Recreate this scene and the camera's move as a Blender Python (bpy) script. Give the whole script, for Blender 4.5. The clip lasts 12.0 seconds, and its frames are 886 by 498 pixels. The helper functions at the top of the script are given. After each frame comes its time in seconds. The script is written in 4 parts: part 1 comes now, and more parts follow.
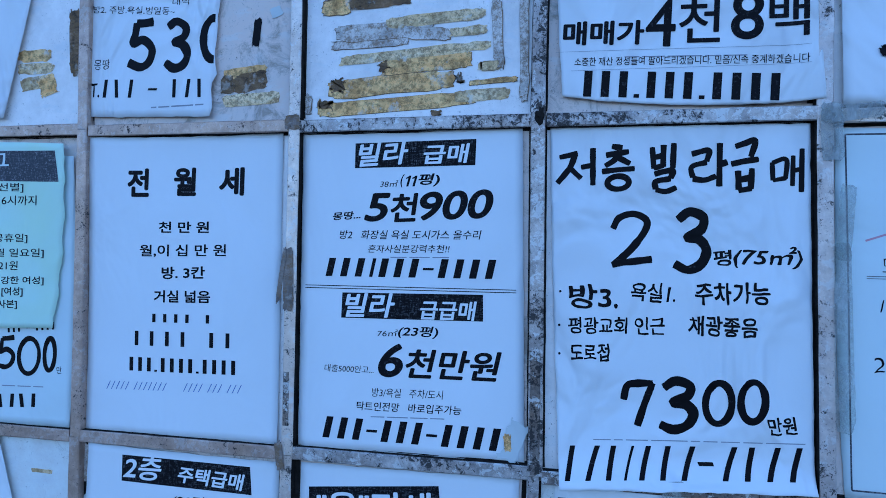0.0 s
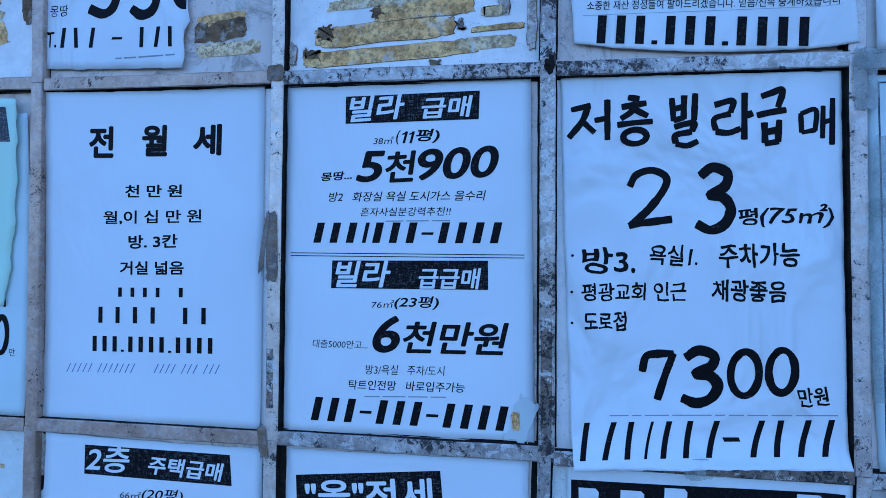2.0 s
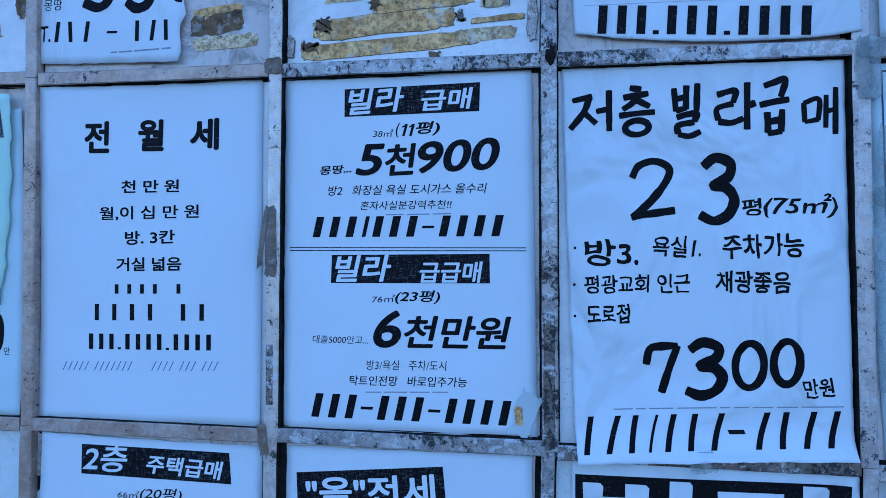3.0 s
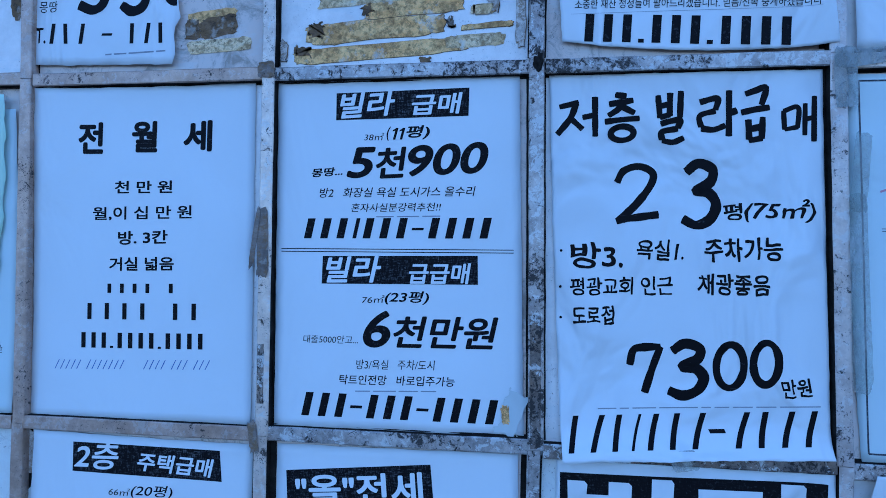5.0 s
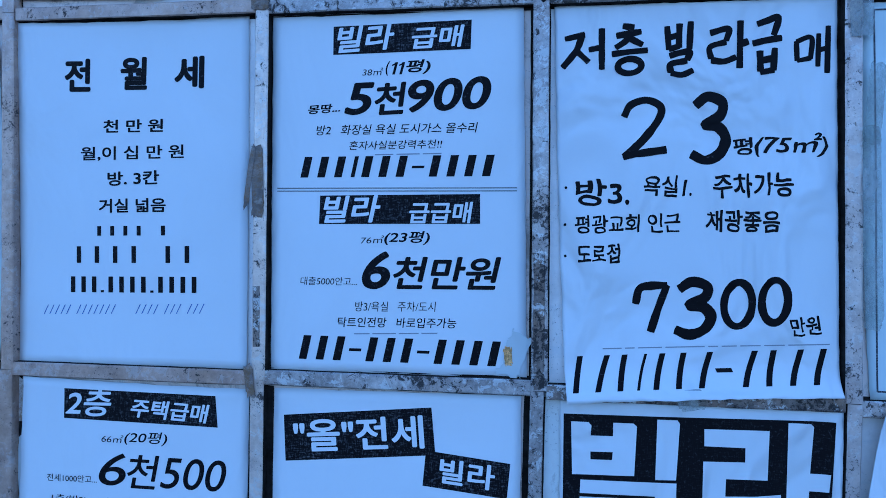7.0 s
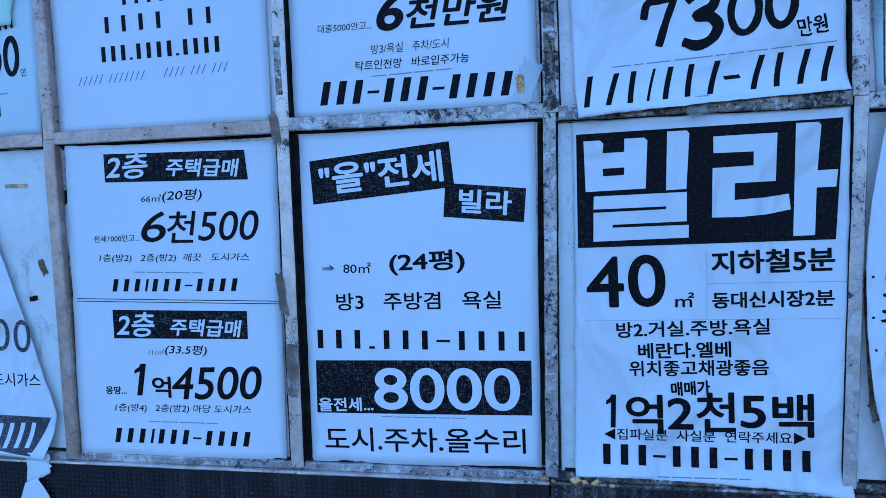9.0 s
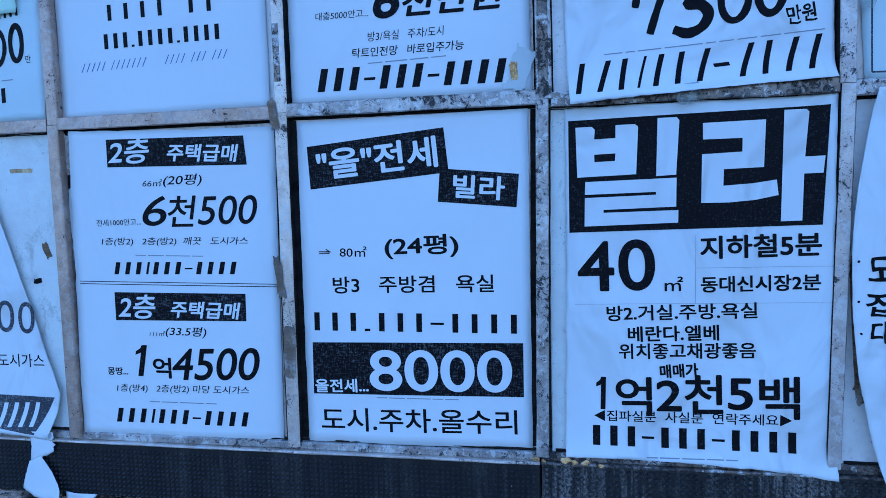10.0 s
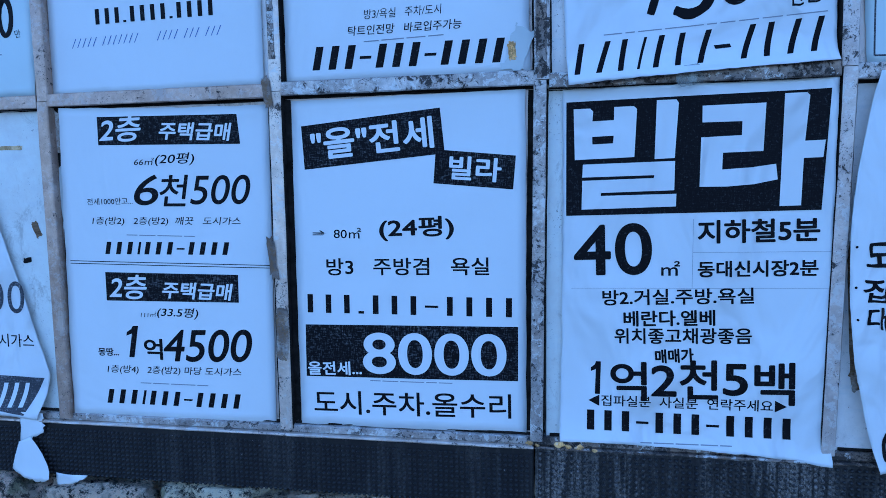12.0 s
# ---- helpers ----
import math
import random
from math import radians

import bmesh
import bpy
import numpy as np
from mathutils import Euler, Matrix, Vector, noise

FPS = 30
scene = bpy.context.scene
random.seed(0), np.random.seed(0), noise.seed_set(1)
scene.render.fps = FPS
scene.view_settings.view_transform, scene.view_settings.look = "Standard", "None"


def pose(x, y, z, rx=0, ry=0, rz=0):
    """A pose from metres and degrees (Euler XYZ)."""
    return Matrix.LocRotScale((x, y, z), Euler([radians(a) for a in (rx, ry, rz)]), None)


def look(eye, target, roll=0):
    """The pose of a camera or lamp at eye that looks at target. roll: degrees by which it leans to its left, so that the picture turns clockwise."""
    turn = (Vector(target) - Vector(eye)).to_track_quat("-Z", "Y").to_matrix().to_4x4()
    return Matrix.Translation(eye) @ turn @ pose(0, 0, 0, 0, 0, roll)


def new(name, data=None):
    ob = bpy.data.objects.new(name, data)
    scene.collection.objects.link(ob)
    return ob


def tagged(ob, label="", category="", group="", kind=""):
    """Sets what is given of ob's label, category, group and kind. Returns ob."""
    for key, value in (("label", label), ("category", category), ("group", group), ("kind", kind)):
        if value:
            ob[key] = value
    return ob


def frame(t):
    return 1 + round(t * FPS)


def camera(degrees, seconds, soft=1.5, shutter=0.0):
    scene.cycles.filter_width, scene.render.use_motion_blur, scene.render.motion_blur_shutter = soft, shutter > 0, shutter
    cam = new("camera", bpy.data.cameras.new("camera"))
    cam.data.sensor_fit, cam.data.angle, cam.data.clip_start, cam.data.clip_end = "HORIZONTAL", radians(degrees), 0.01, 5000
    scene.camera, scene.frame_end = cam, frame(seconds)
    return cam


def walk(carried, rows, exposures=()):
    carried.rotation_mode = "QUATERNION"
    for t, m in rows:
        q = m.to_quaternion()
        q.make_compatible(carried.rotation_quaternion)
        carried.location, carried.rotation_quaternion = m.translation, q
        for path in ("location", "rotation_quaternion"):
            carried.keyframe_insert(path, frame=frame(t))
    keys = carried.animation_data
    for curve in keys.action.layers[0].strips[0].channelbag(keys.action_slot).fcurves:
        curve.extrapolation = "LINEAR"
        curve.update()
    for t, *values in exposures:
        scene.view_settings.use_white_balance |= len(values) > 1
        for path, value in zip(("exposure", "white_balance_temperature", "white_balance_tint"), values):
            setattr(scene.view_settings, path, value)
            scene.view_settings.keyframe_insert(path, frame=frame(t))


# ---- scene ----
cam = camera(72.0, 12.0, soft=0.5)
PATH = [
    (0, (0.2419, -0.5399, 0.0221), (-0.1533, 1.4202, 0.0684), 1.08),
    (0.5, (0.2256, -0.5082, 0.0127), (-0.1523, 1.4555, 0.0424), 1.44),
    (1, (0.2154, -0.4962, 0.0056), (-0.1309, 1.4734, 0.0382), 1.29),
    (1.5, (0.2117, -0.4949, -0.0002), (-0.1057, 1.4795, 0.0328), 1.05),
    (2, (0.2097, -0.4964, -0.0071), (-0.0957, 1.4797, 0.0361), 0.77),
    (2.5, (0.2079, -0.4958, -0.0105), (-0.0889, 1.4815, 0.0341), 0.51),
    (3, (0.2050, -0.4917, -0.0135), (-0.0878, 1.4861, 0.0343), 0.37),
    (5, (0.2096, -0.5006, -0.0141), (-0.0606, 1.4803, 0.0415), 0.73),
    (5.5, (0.2090, -0.4971, -0.0183), (-0.0593, 1.4837, 0.0466), 0.76),
    (6, (0.2049, -0.4889, -0.0195), (-0.0566, 1.4929, 0.0449), 0.77),
    (6.5, (0.2033, -0.4831, -0.0230), (-0.0553, 1.4992, 0.0392), 0.74),
    (7, (0.2017, -0.4869, -0.0503), (-0.0460, 1.4977, -0.0477), 0.72),
    (7.5, (0.2024, -0.4942, -0.0997), (-0.0576, 1.4870, -0.1857), 0.33),
    (7.7, (0.2038, -0.4969, -0.1156), (-0.0675, 1.4795, -0.2573), -0.04),
    (9.3, (0.2108, -0.5164, -0.2464), (-0.1100, 1.4539, -0.3689), -1.88),
    (9.5, (0.2135, -0.5191, -0.2475), (-0.1107, 1.4508, -0.3669), -1.81),
    (10, (0.2182, -0.5214, -0.2443), (-0.1138, 1.4457, -0.3859), -1.47),
    (10.5, (0.2203, -0.5191, -0.2481), (-0.1181, 1.4456, -0.4076), -1.11),
    (11, (0.2188, -0.5166, -0.2515), (-0.1130, 1.4488, -0.4163), -0.88),
    (11.5, (0.2178, -0.5159, -0.2487), (-0.1076, 1.4496, -0.4242), -0.82),
    (12, (0.2181, -0.5163, -0.2522), (-0.1018, 1.4505, -0.4236), -0.83),
]
walk(cam, [(t, look(eye, target, roll)) for t, eye, target, roll in PATH],
     exposures=[(0, 1.46, 4490, 12), (1, 1.46, 4370, 12), (3, 1.42, 4345, 12), (7.5, 1.38, 4230, 12), (9.5, 1.53, 4330, 12), (12, 1.53, 4370, 12)])

# ---- light: open shade under a clear sky, the sun stands behind the wall ----
world = bpy.data.worlds.new("sky")
scene.world = world
world.use_nodes = True
sky_nodes = world.node_tree
sky = sky_nodes.nodes.new("ShaderNodeTexSky")
sky.sky_type = "NISHITA"
sky.sun_disc = False
sky.sun_elevation = radians(38)
sky.sun_rotation = radians(20)
background = sky_nodes.nodes["Background"]
background.inputs["Strength"].default_value = 0.12
sky_nodes.links.new(sky.outputs[0], background.inputs["Color"])
sun = new("sun", bpy.data.lights.new("sun", "SUN"))
sun.data.energy, sun.data.angle, sun.data.color = 3.0, radians(0.5), (1.0, 0.95, 0.88)
sun.matrix_world = look((1.2, 3.3, 2.75), (0, 0, 0))


# ---- materials ----
class Nodes:
    """A node material, written as nested calls."""

    def __init__(self, name):
        self.material = bpy.data.materials.new(name)
        self.material.use_nodes = True
        self.tree = self.material.node_tree
        self.shader = self.tree.nodes["Principled BSDF"]

    def node(self, kind, inputs=(), **settings):
        made = self.tree.nodes.new("ShaderNode" + kind)
        for key, value in settings.items():
            setattr(made, key, value)
        for key, value in dict(inputs).items():
            self.give(made.inputs[key], value)
        return made

    def give(self, socket, value):
        if isinstance(value, bpy.types.NodeSocket):
            self.tree.links.new(value, socket)
        else:
            socket.default_value = value

    def place(self, stretch=(1, 1, 1)):
        where = self.node("NewGeometry").outputs["Position"]
        return self.node("Mapping", {"Vector": where, "Scale": stretch}).outputs[0]

    def noise(self, scale, detail=4, rough=0.6, stretch=(1, 1, 1), distortion=0.0):
        return self.node("TexNoise", {"Vector": self.place(stretch), "Scale": scale, "Detail": detail,
                                      "Roughness": rough, "Distortion": distortion}).outputs["Fac"]

    def cells(self, scale, feature="F1", stretch=(1, 1, 1)):
        return self.node("TexVoronoi", {"Vector": self.place(stretch), "Scale": scale}, feature=feature).outputs["Distance"]

    def ramp(self, value, low, high, a=0.0, b=1.0):
        return self.node("MapRange", {"Value": value, "From Min": low, "From Max": high, "To Min": a, "To Max": b}).outputs[0]

    def mix(self, factor, a, b):
        made = self.node("Mix", data_type="RGBA")
        for key, value in ((0, factor), (6, a), (7, b)):
            if isinstance(value, tuple) and len(value) == 3:
                value = (*value, 1)
            self.give(made.inputs[key], value)
        return made.outputs[2]

    def math(self, operation, a, b=0.5):
        return self.node("Math", {0: a, 1: b}, operation=operation).outputs[0]

    def bump(self, height, strength, distance, before=None):
        made = self.node("Bump", {"Height": height, "Strength": strength, "Distance": distance})
        if before is not None:
            self.give(made.inputs["Normal"], before)
        return made.outputs[0]

    def finish(self, color, rough, metal=0.0, normal=None, **more):
        if isinstance(color, tuple) and len(color) == 3:
            color = (*color, 1)
        self.give(self.shader.inputs["Base Color"], color)
        self.give(self.shader.inputs["Roughness"], rough)
        self.give(self.shader.inputs["Metallic"], metal)
        if normal is not None:
            self.give(self.shader.inputs["Normal"], normal)
        for key, value in more.items():
            self.give(self.shader.inputs[key.replace("_", " ")], value)
        return self.material


def paper_material(name, color, crease=0.25, stain=(0.6, 0.58, 0.52), stained=0.10):
    n = Nodes(name)
    base = n.mix(n.ramp(n.noise(9, 5), 0.45, 0.8, 0, stained), color, stain)
    base = n.mix(n.ramp(n.noise(260, 2), 0.55, 0.8, 0, 0.05), base, stain)
    folds = n.bump(n.noise(13, 3, 0.45, (1, 1, 0.6), 0.8), crease, 0.006 + 0.022 * crease)
    fibre = n.bump(n.noise(900, 2), 0.06, 0.0004, folds)
    return n.finish(base, 0.86, 0, fibre, Specular_IOR_Level=0.25)


def ink_material(name, color, worn, rough=0.55, banded=0.0):
    n = Nodes(name)
    fac = n.ramp(n.noise(420, 3), 0.58, 0.78, 0, worn)
    base = n.mix(fac, color, (0.45, 0.45, 0.46))
    if banded:
        rows = n.noise(900, 2, 0.6, (0.2, 1, 1.3))
        threads = n.noise(900, 2, 0.6, (1.3, 1, 0.2))
        weave = n.ramp(n.math("MULTIPLY", rows, threads), 0.27, 0.40, 0, 0.85 * banded)
        blots = n.ramp(n.noise(20, 3), 0.36, 0.62, 0.15, 1.0)
        base = n.mix(n.math("MULTIPLY", weave, blots), base, (0.40, 0.40, 0.42))
    return n.finish(base, rough, 0, None, Specular_IOR_Level=0.08)


def brush_material(name):
    n = Nodes(name)
    dry = n.ramp(n.noise(150, 4, 0.7, (0.5, 1, 2.2), 1.0), 0.66, 0.80, 0, 0.45)
    return n.finish(n.mix(dry, (0.006, 0.005, 0.006), (0.3, 0.3, 0.32)), 0.5, 0, None, Specular_IOR_Level=0.08)


def bar_material(name, light, dark, grime, rust, chalky=0.55, metal=0.4):
    """Old aluminium: clustered black flecks, chalky chips of paint and tan stains."""
    n = Nodes(name)
    cluster = n.ramp(n.noise(24, 4, 0.6), 0.32, 0.68, -0.09, 0.09)
    base = n.mix(n.ramp(n.noise(60, 7, 0.75), 0.36, 0.64), dark, light)
    tan = n.ramp(n.noise(26, 5, 0.7), 0.44, 0.66, 0, rust)
    base = n.mix(tan, base, (0.36, 0.23, 0.13))
    chips = n.ramp(n.math("SUBTRACT", n.noise(130, 7, 0.75, (1, 1, 1), 0.5), cluster), 0.555, 0.585)
    base = n.mix(n.math("MULTIPLY", chips, chalky), base, (0.70, 0.68, 0.64))
    blots = n.ramp(n.math("ADD", n.noise(165, 7, 0.78, (1, 1, 1), 0.6), cluster), 0.66 - 0.17 * grime, 0.69 - 0.16 * grime)
    specks = n.ramp(n.math("ADD", n.noise(520, 4, 0.7), cluster), 0.66 - 0.08 * grime, 0.70 - 0.07 * grime)
    dirt = n.math("MAXIMUM", blots, n.math("MULTIPLY", specks, 0.85))
    base = n.mix(n.math("MULTIPLY", dirt, 0.93), base, (0.030, 0.025, 0.022))
    shine = n.ramp(n.math("MAXIMUM", dirt, chips), 0, 1, metal, 0.02)
    rough = n.ramp(dirt, 0, 1, 0.42, 0.9)
    scratch = n.bump(n.noise(700, 3, 0.7), 0.15, 0.0004)
    relief = n.bump(dirt, 0.5, 0.0008, n.bump(n.noise(70, 5, 0.7), 0.3, 0.002, scratch))
    return n.finish(base, rough, shine, relief)


def panel_material(name, color, dirt=0.5):
    n = Nodes(name)
    base = n.mix(n.ramp(n.noise(11, 7, 0.75), 0.42, 0.70, 0, 0.8), color, (0.66, 0.60, 0.54))
    scuff = n.ramp(n.noise(30, 8, 0.8, (1, 1, 0.7), 0.8), 0.62 - 0.16 * dirt, 0.72 - 0.14 * dirt, 0, dirt)
    base = n.mix(scuff, base, (0.26, 0.22, 0.17))
    film = n.ramp(n.noise(60, 4, 0.6, (0.4, 1, 1)), 0.55, 0.62, 0, 0.35)
    base = n.mix(film, base, (0.72, 0.72, 0.70))
    spots = n.ramp(n.noise(150, 6, 0.8), 0.655, 0.69, 0, 0.95)
    grains = n.ramp(n.noise(480, 3, 0.7), 0.63, 0.69, 0, 0.7)
    patchy = n.ramp(n.noise(16, 3), 0.45, 0.62)
    base = n.mix(n.math("MAXIMUM", spots, n.math("MULTIPLY", grains, patchy)), base, (0.05, 0.04, 0.03))
    return n.finish(base, n.ramp(scuff, 0, 1, 0.5, 0.85), 0, n.bump(n.noise(60, 6, 0.7), 0.35, 0.0015))


def residue_material(name, light, dark, pale=0.75):
    n = Nodes(name)
    streak = n.noise(70, 7, 0.8, (0.5, 1, 1.3), 0.6)
    base = n.mix(n.ramp(streak, 0.36, 0.62), light, dark)
    base = n.mix(n.ramp(n.noise(30, 4, 0.7), 0.48, 0.62, 0, 0.7), base, tuple(0.5 * c for c in dark))
    grain = n.ramp(n.noise(150, 8, 0.88), 0.47, 0.56, 0, 0.75)
    base = n.mix(grain, base, (0.20, 0.12, 0.05))
    base = n.mix(n.ramp(n.noise(90, 7, 0.85), 0.60, 0.64, 0, 0.9), base, (0.05, 0.035, 0.02))
    base = n.mix(n.ramp(n.noise(44, 5, 0.7), 0.56, 0.64, 0, pale), base, (0.72, 0.68, 0.6))
    return n.finish(base, 0.75, 0, n.bump(streak, 0.5, 0.001), Specular_IOR_Level=0.15)


def rubber_material(name, dust):
    n = Nodes(name)
    streaks = n.ramp(n.noise(120, 4, 0.7, (1, 1, 0.06)), 0.47, 0.58, 0.08, 1.0)
    broad = n.ramp(n.noise(22, 3, 0.6, (1, 1, 0.15)), 0.40, 0.58, 0.10, 1.0)
    grit = n.ramp(n.noise(430, 5, 0.85), 0.42, 0.58)
    powder = n.math("MULTIPLY", n.math("MULTIPLY", n.math("MULTIPLY", streaks, broad), grit), dust)
    speck = n.ramp(n.noise(210, 2), 0.74, 0.77, 0, 0.6)
    base = n.mix(n.math("MAXIMUM", powder, speck), (0.012, 0.011, 0.012), (0.46, 0.41, 0.36))
    return n.finish(base, n.ramp(powder, 0, 1, 0.36, 0.95), 0, n.bump(n.noise(420, 5, 0.8), 0.2 + 0.5 * dust, 0.001), Specular_IOR_Level=0.45)


def stone_material(name):
    n = Nodes(name)
    tone = n.node("ObjectInfo").outputs["Random"]
    base = n.mix(tone, (0.78, 0.50, 0.38), (0.88, 0.76, 0.52))
    base = n.mix(n.ramp(n.noise(260, 7, 0.85), 0.50, 0.58, 0, 0.7), base, (0.92, 0.84, 0.66))
    base = n.mix(n.ramp(n.noise(30, 6, 0.75), 0.50, 0.60, 0, 0.75), base, (0.26, 0.22, 0.16))
    base = n.mix(n.ramp(n.noise(24, 5), 0.58, 0.66, 0, 0.7), base, (0.12, 0.13, 0.05))
    base = n.mix(n.ramp(n.noise(110, 9, 0.85), 0.51, 0.56), base, (0.045, 0.038, 0.030))
    pits = n.bump(n.noise(110, 9, 0.85), 1.0, 0.006)
    return n.finish(base, 0.92, 0, n.bump(n.noise(300, 9, 0.85), 0.7, 0.003, pits), Specular_IOR_Level=0.2)


def plain_material(name, a, b, scale, rough, relief=0.4, gloss=0.4):
    n = Nodes(name)
    fac = n.ramp(n.noise(scale, 8, 0.7), 0.35, 0.65)
    return n.finish(n.mix(fac, a, b), rough, 0, n.bump(n.noise(scale * 8, 6, 0.7), relief, 0.004), Specular_IOR_Level=gloss)


def film_material(name):
    n = Nodes(name)
    out = n.tree.nodes["Material Output"]
    clear = n.node("BsdfTransparent", {"Color": (0.90, 0.91, 0.90, 1)})
    gloss = n.node("BsdfPrincipled", {"Base Color": (0.62, 0.63, 0.60, 1), "Roughness": 0.22,
                                      "Normal": n.bump(n.noise(85, 6, 0.65, (1, 1, 0.5), 1.6), 1.0, 0.006)})
    fac = n.ramp(n.noise(48, 5, 0.7, (1, 1, 0.5)), 0.40, 0.68, 0.06, 0.50)
    both = n.node("MixShader", {0: fac, 1: clear.outputs[0], 2: gloss.outputs[0]})
    n.tree.links.new(both.outputs[0], out.inputs["Surface"])
    return n.material


PAPER = paper_material("white_paper", (0.80, 0.80, 0.79), 0.4)
CRUMPLED = paper_material("crumpled_white_paper", (0.79, 0.79, 0.78), 1.0)
OLD_PAPER = paper_material("old_grey_paper", (0.66, 0.68, 0.66), 0.5, (0.45, 0.44, 0.38), 0.5)
PALE = paper_material("pale_paper", (0.70, 0.76, 0.74), 0.45)
GREEN_PAPER = paper_material("mint_paper", (0.66, 0.82, 0.68), 0.5, (0.62, 0.78, 0.46), 0.6)
INK = ink_material("black_toner", (0.007, 0.006, 0.007), 0.12)
TONER = ink_material("banded_toner", (0.007, 0.006, 0.007), 0.22, 0.6, 0.32)
SOLID_TONER = ink_material("solid_toner", (0.007, 0.006, 0.007), 0.10, 0.6, 0.05)
FAINT = ink_material("small_print", (0.30, 0.30, 0.33), 0.6)
GREY_INK = ink_material("grey_toner", (0.06, 0.06, 0.07), 0.7, 0.5, 0.8)
PEN = ink_material("blue_ballpoint", (0.05, 0.10, 0.34), 0.3)
BRUSH = brush_material("black_marker")
RED_PEN = ink_material("faded_red_pen", (0.55, 0.30, 0.34), 0.5)
CLEAN_BAR = bar_material("weathered_aluminium", (0.84, 0.72, 0.60), (0.60, 0.49, 0.40), 0.30, 0.28, 0.6)
SIDE_BAR = bar_material("brown_stained_aluminium", (0.58, 0.43, 0.33), (0.36, 0.26, 0.20), 0.22, 0.40, 0.2)
PALE_BAR = bar_material("pale_taped_aluminium", (0.70, 0.61, 0.54), (0.46, 0.39, 0.35), 0.42, 0.28, 0.5)
BLACKENED_BAR = bar_material("blackened_aluminium", (0.30, 0.25, 0.21), (0.09, 0.075, 0.065), 0.80, 0.35, 0.75)
GRIMY_BAR = bar_material("grimy_aluminium", (0.62, 0.56, 0.51), (0.26, 0.23, 0.21), 0.62, 0.25, 0.75)
PANEL = panel_material("white_painted_sheet_metal", (0.95, 0.88, 0.81), 0.22)
SCUFFED = panel_material("scuffed_grey_sheet_metal", (0.74, 0.60, 0.50), 0.75)
CREAM = panel_material("chalky_painted_sheet_metal", (0.82, 0.82, 0.76), 0.45)
YELLOW_RESIDUE = residue_material("yellowed_tape_glue", (1.0, 0.70, 0.30), (0.84, 0.46, 0.15), 0.6)
PALE_RESIDUE = residue_material("faded_tape_backing", (0.94, 0.78, 0.50), (0.80, 0.56, 0.26))
GREY_RESIDUE = residue_material("grey_torn_tape", (0.80, 0.73, 0.65), (0.66, 0.58, 0.50))
DARK_RESIDUE = residue_material("blackened_glue", (0.34, 0.22, 0.12), (0.05, 0.036, 0.025), 0.35)
RUBBER = rubber_material("black_rubber", 0.10)
DUSTY_RUBBER = rubber_material("dusty_black_rubber", 0.62)
STONE = stone_material("rubble_stone")
MORTAR = plain_material("dark_mortar", (0.10, 0.09, 0.08), (0.26, 0.24, 0.21), 14, 0.95, 0.8)
CONCRETE = plain_material("weathered_concrete", (0.30, 0.29, 0.27), (0.42, 0.41, 0.39), 4, 0.9)
ASPHALT = plain_material("asphalt", (0.04, 0.04, 0.042), (0.07, 0.07, 0.07), 6, 0.9, 0.6)
# near black: the sealant lump, and shade painted on bar sides and in gaps
SEALANT_AND_SHADE = plain_material("black_sealant_and_shade", (0.008, 0.007, 0.006), (0.035, 0.030, 0.026), 60, 0.9, 0.6, 0.08)
DUCT_TAPE = residue_material("weathered_brown_tape", (0.34, 0.28, 0.23), (0.17, 0.14, 0.12), 0.4)
FILM = film_material("clear_packing_tape")


# ---- builders; plan measures are in millimetres on the board: x along it, z up it, y out of it ----
def mesh_of(name, bm, material):
    data = bpy.data.meshes.new(name)
    bm.to_mesh(data)
    bm.free()
    data.materials.append(material)
    return data


def part(name, bm, material, parent, label=""):
    """Links a bmesh, made in the plan's metres, as one mesh under a thing or a part."""
    origin = parent.matrix_world.translation.copy()
    bm.transform(Matrix.Translation(-origin))
    ob = new(name, mesh_of(name, bm, material))
    ob.parent = parent
    return tagged(ob, label) if label else ob


def thing(name, x, y, z, label, category, group="", kind=""):
    ob = new(name)
    ob.empty_display_size = 0.02
    ob.location = (x / 1000, y / 1000, z / 1000)
    bpy.context.view_layer.update()
    return tagged(ob, label, category, group, kind)


def solid(name, bm, material, label, category="", kind="structure"):
    ob = new(name, mesh_of(name, bm, material))
    return tagged(ob, label, category, "", kind)


def box(x0, x1, y0, y1, z0, z1, bevel=0.0, cuts=0):
    bm = bmesh.new()
    bmesh.ops.create_cube(bm, size=1)
    for v in bm.verts:
        v.co = (((x0 + x1) / 2 + v.co.x * (x1 - x0)) / 1000, ((y0 + y1) / 2 + v.co.y * (y1 - y0)) / 1000,
                ((z0 + z1) / 2 + v.co.z * (z1 - z0)) / 1000)
    if bevel:
        bmesh.ops.bevel(bm, geom=bm.edges[:], offset=bevel / 1000, segments=2, affect="EDGES")
    return bm


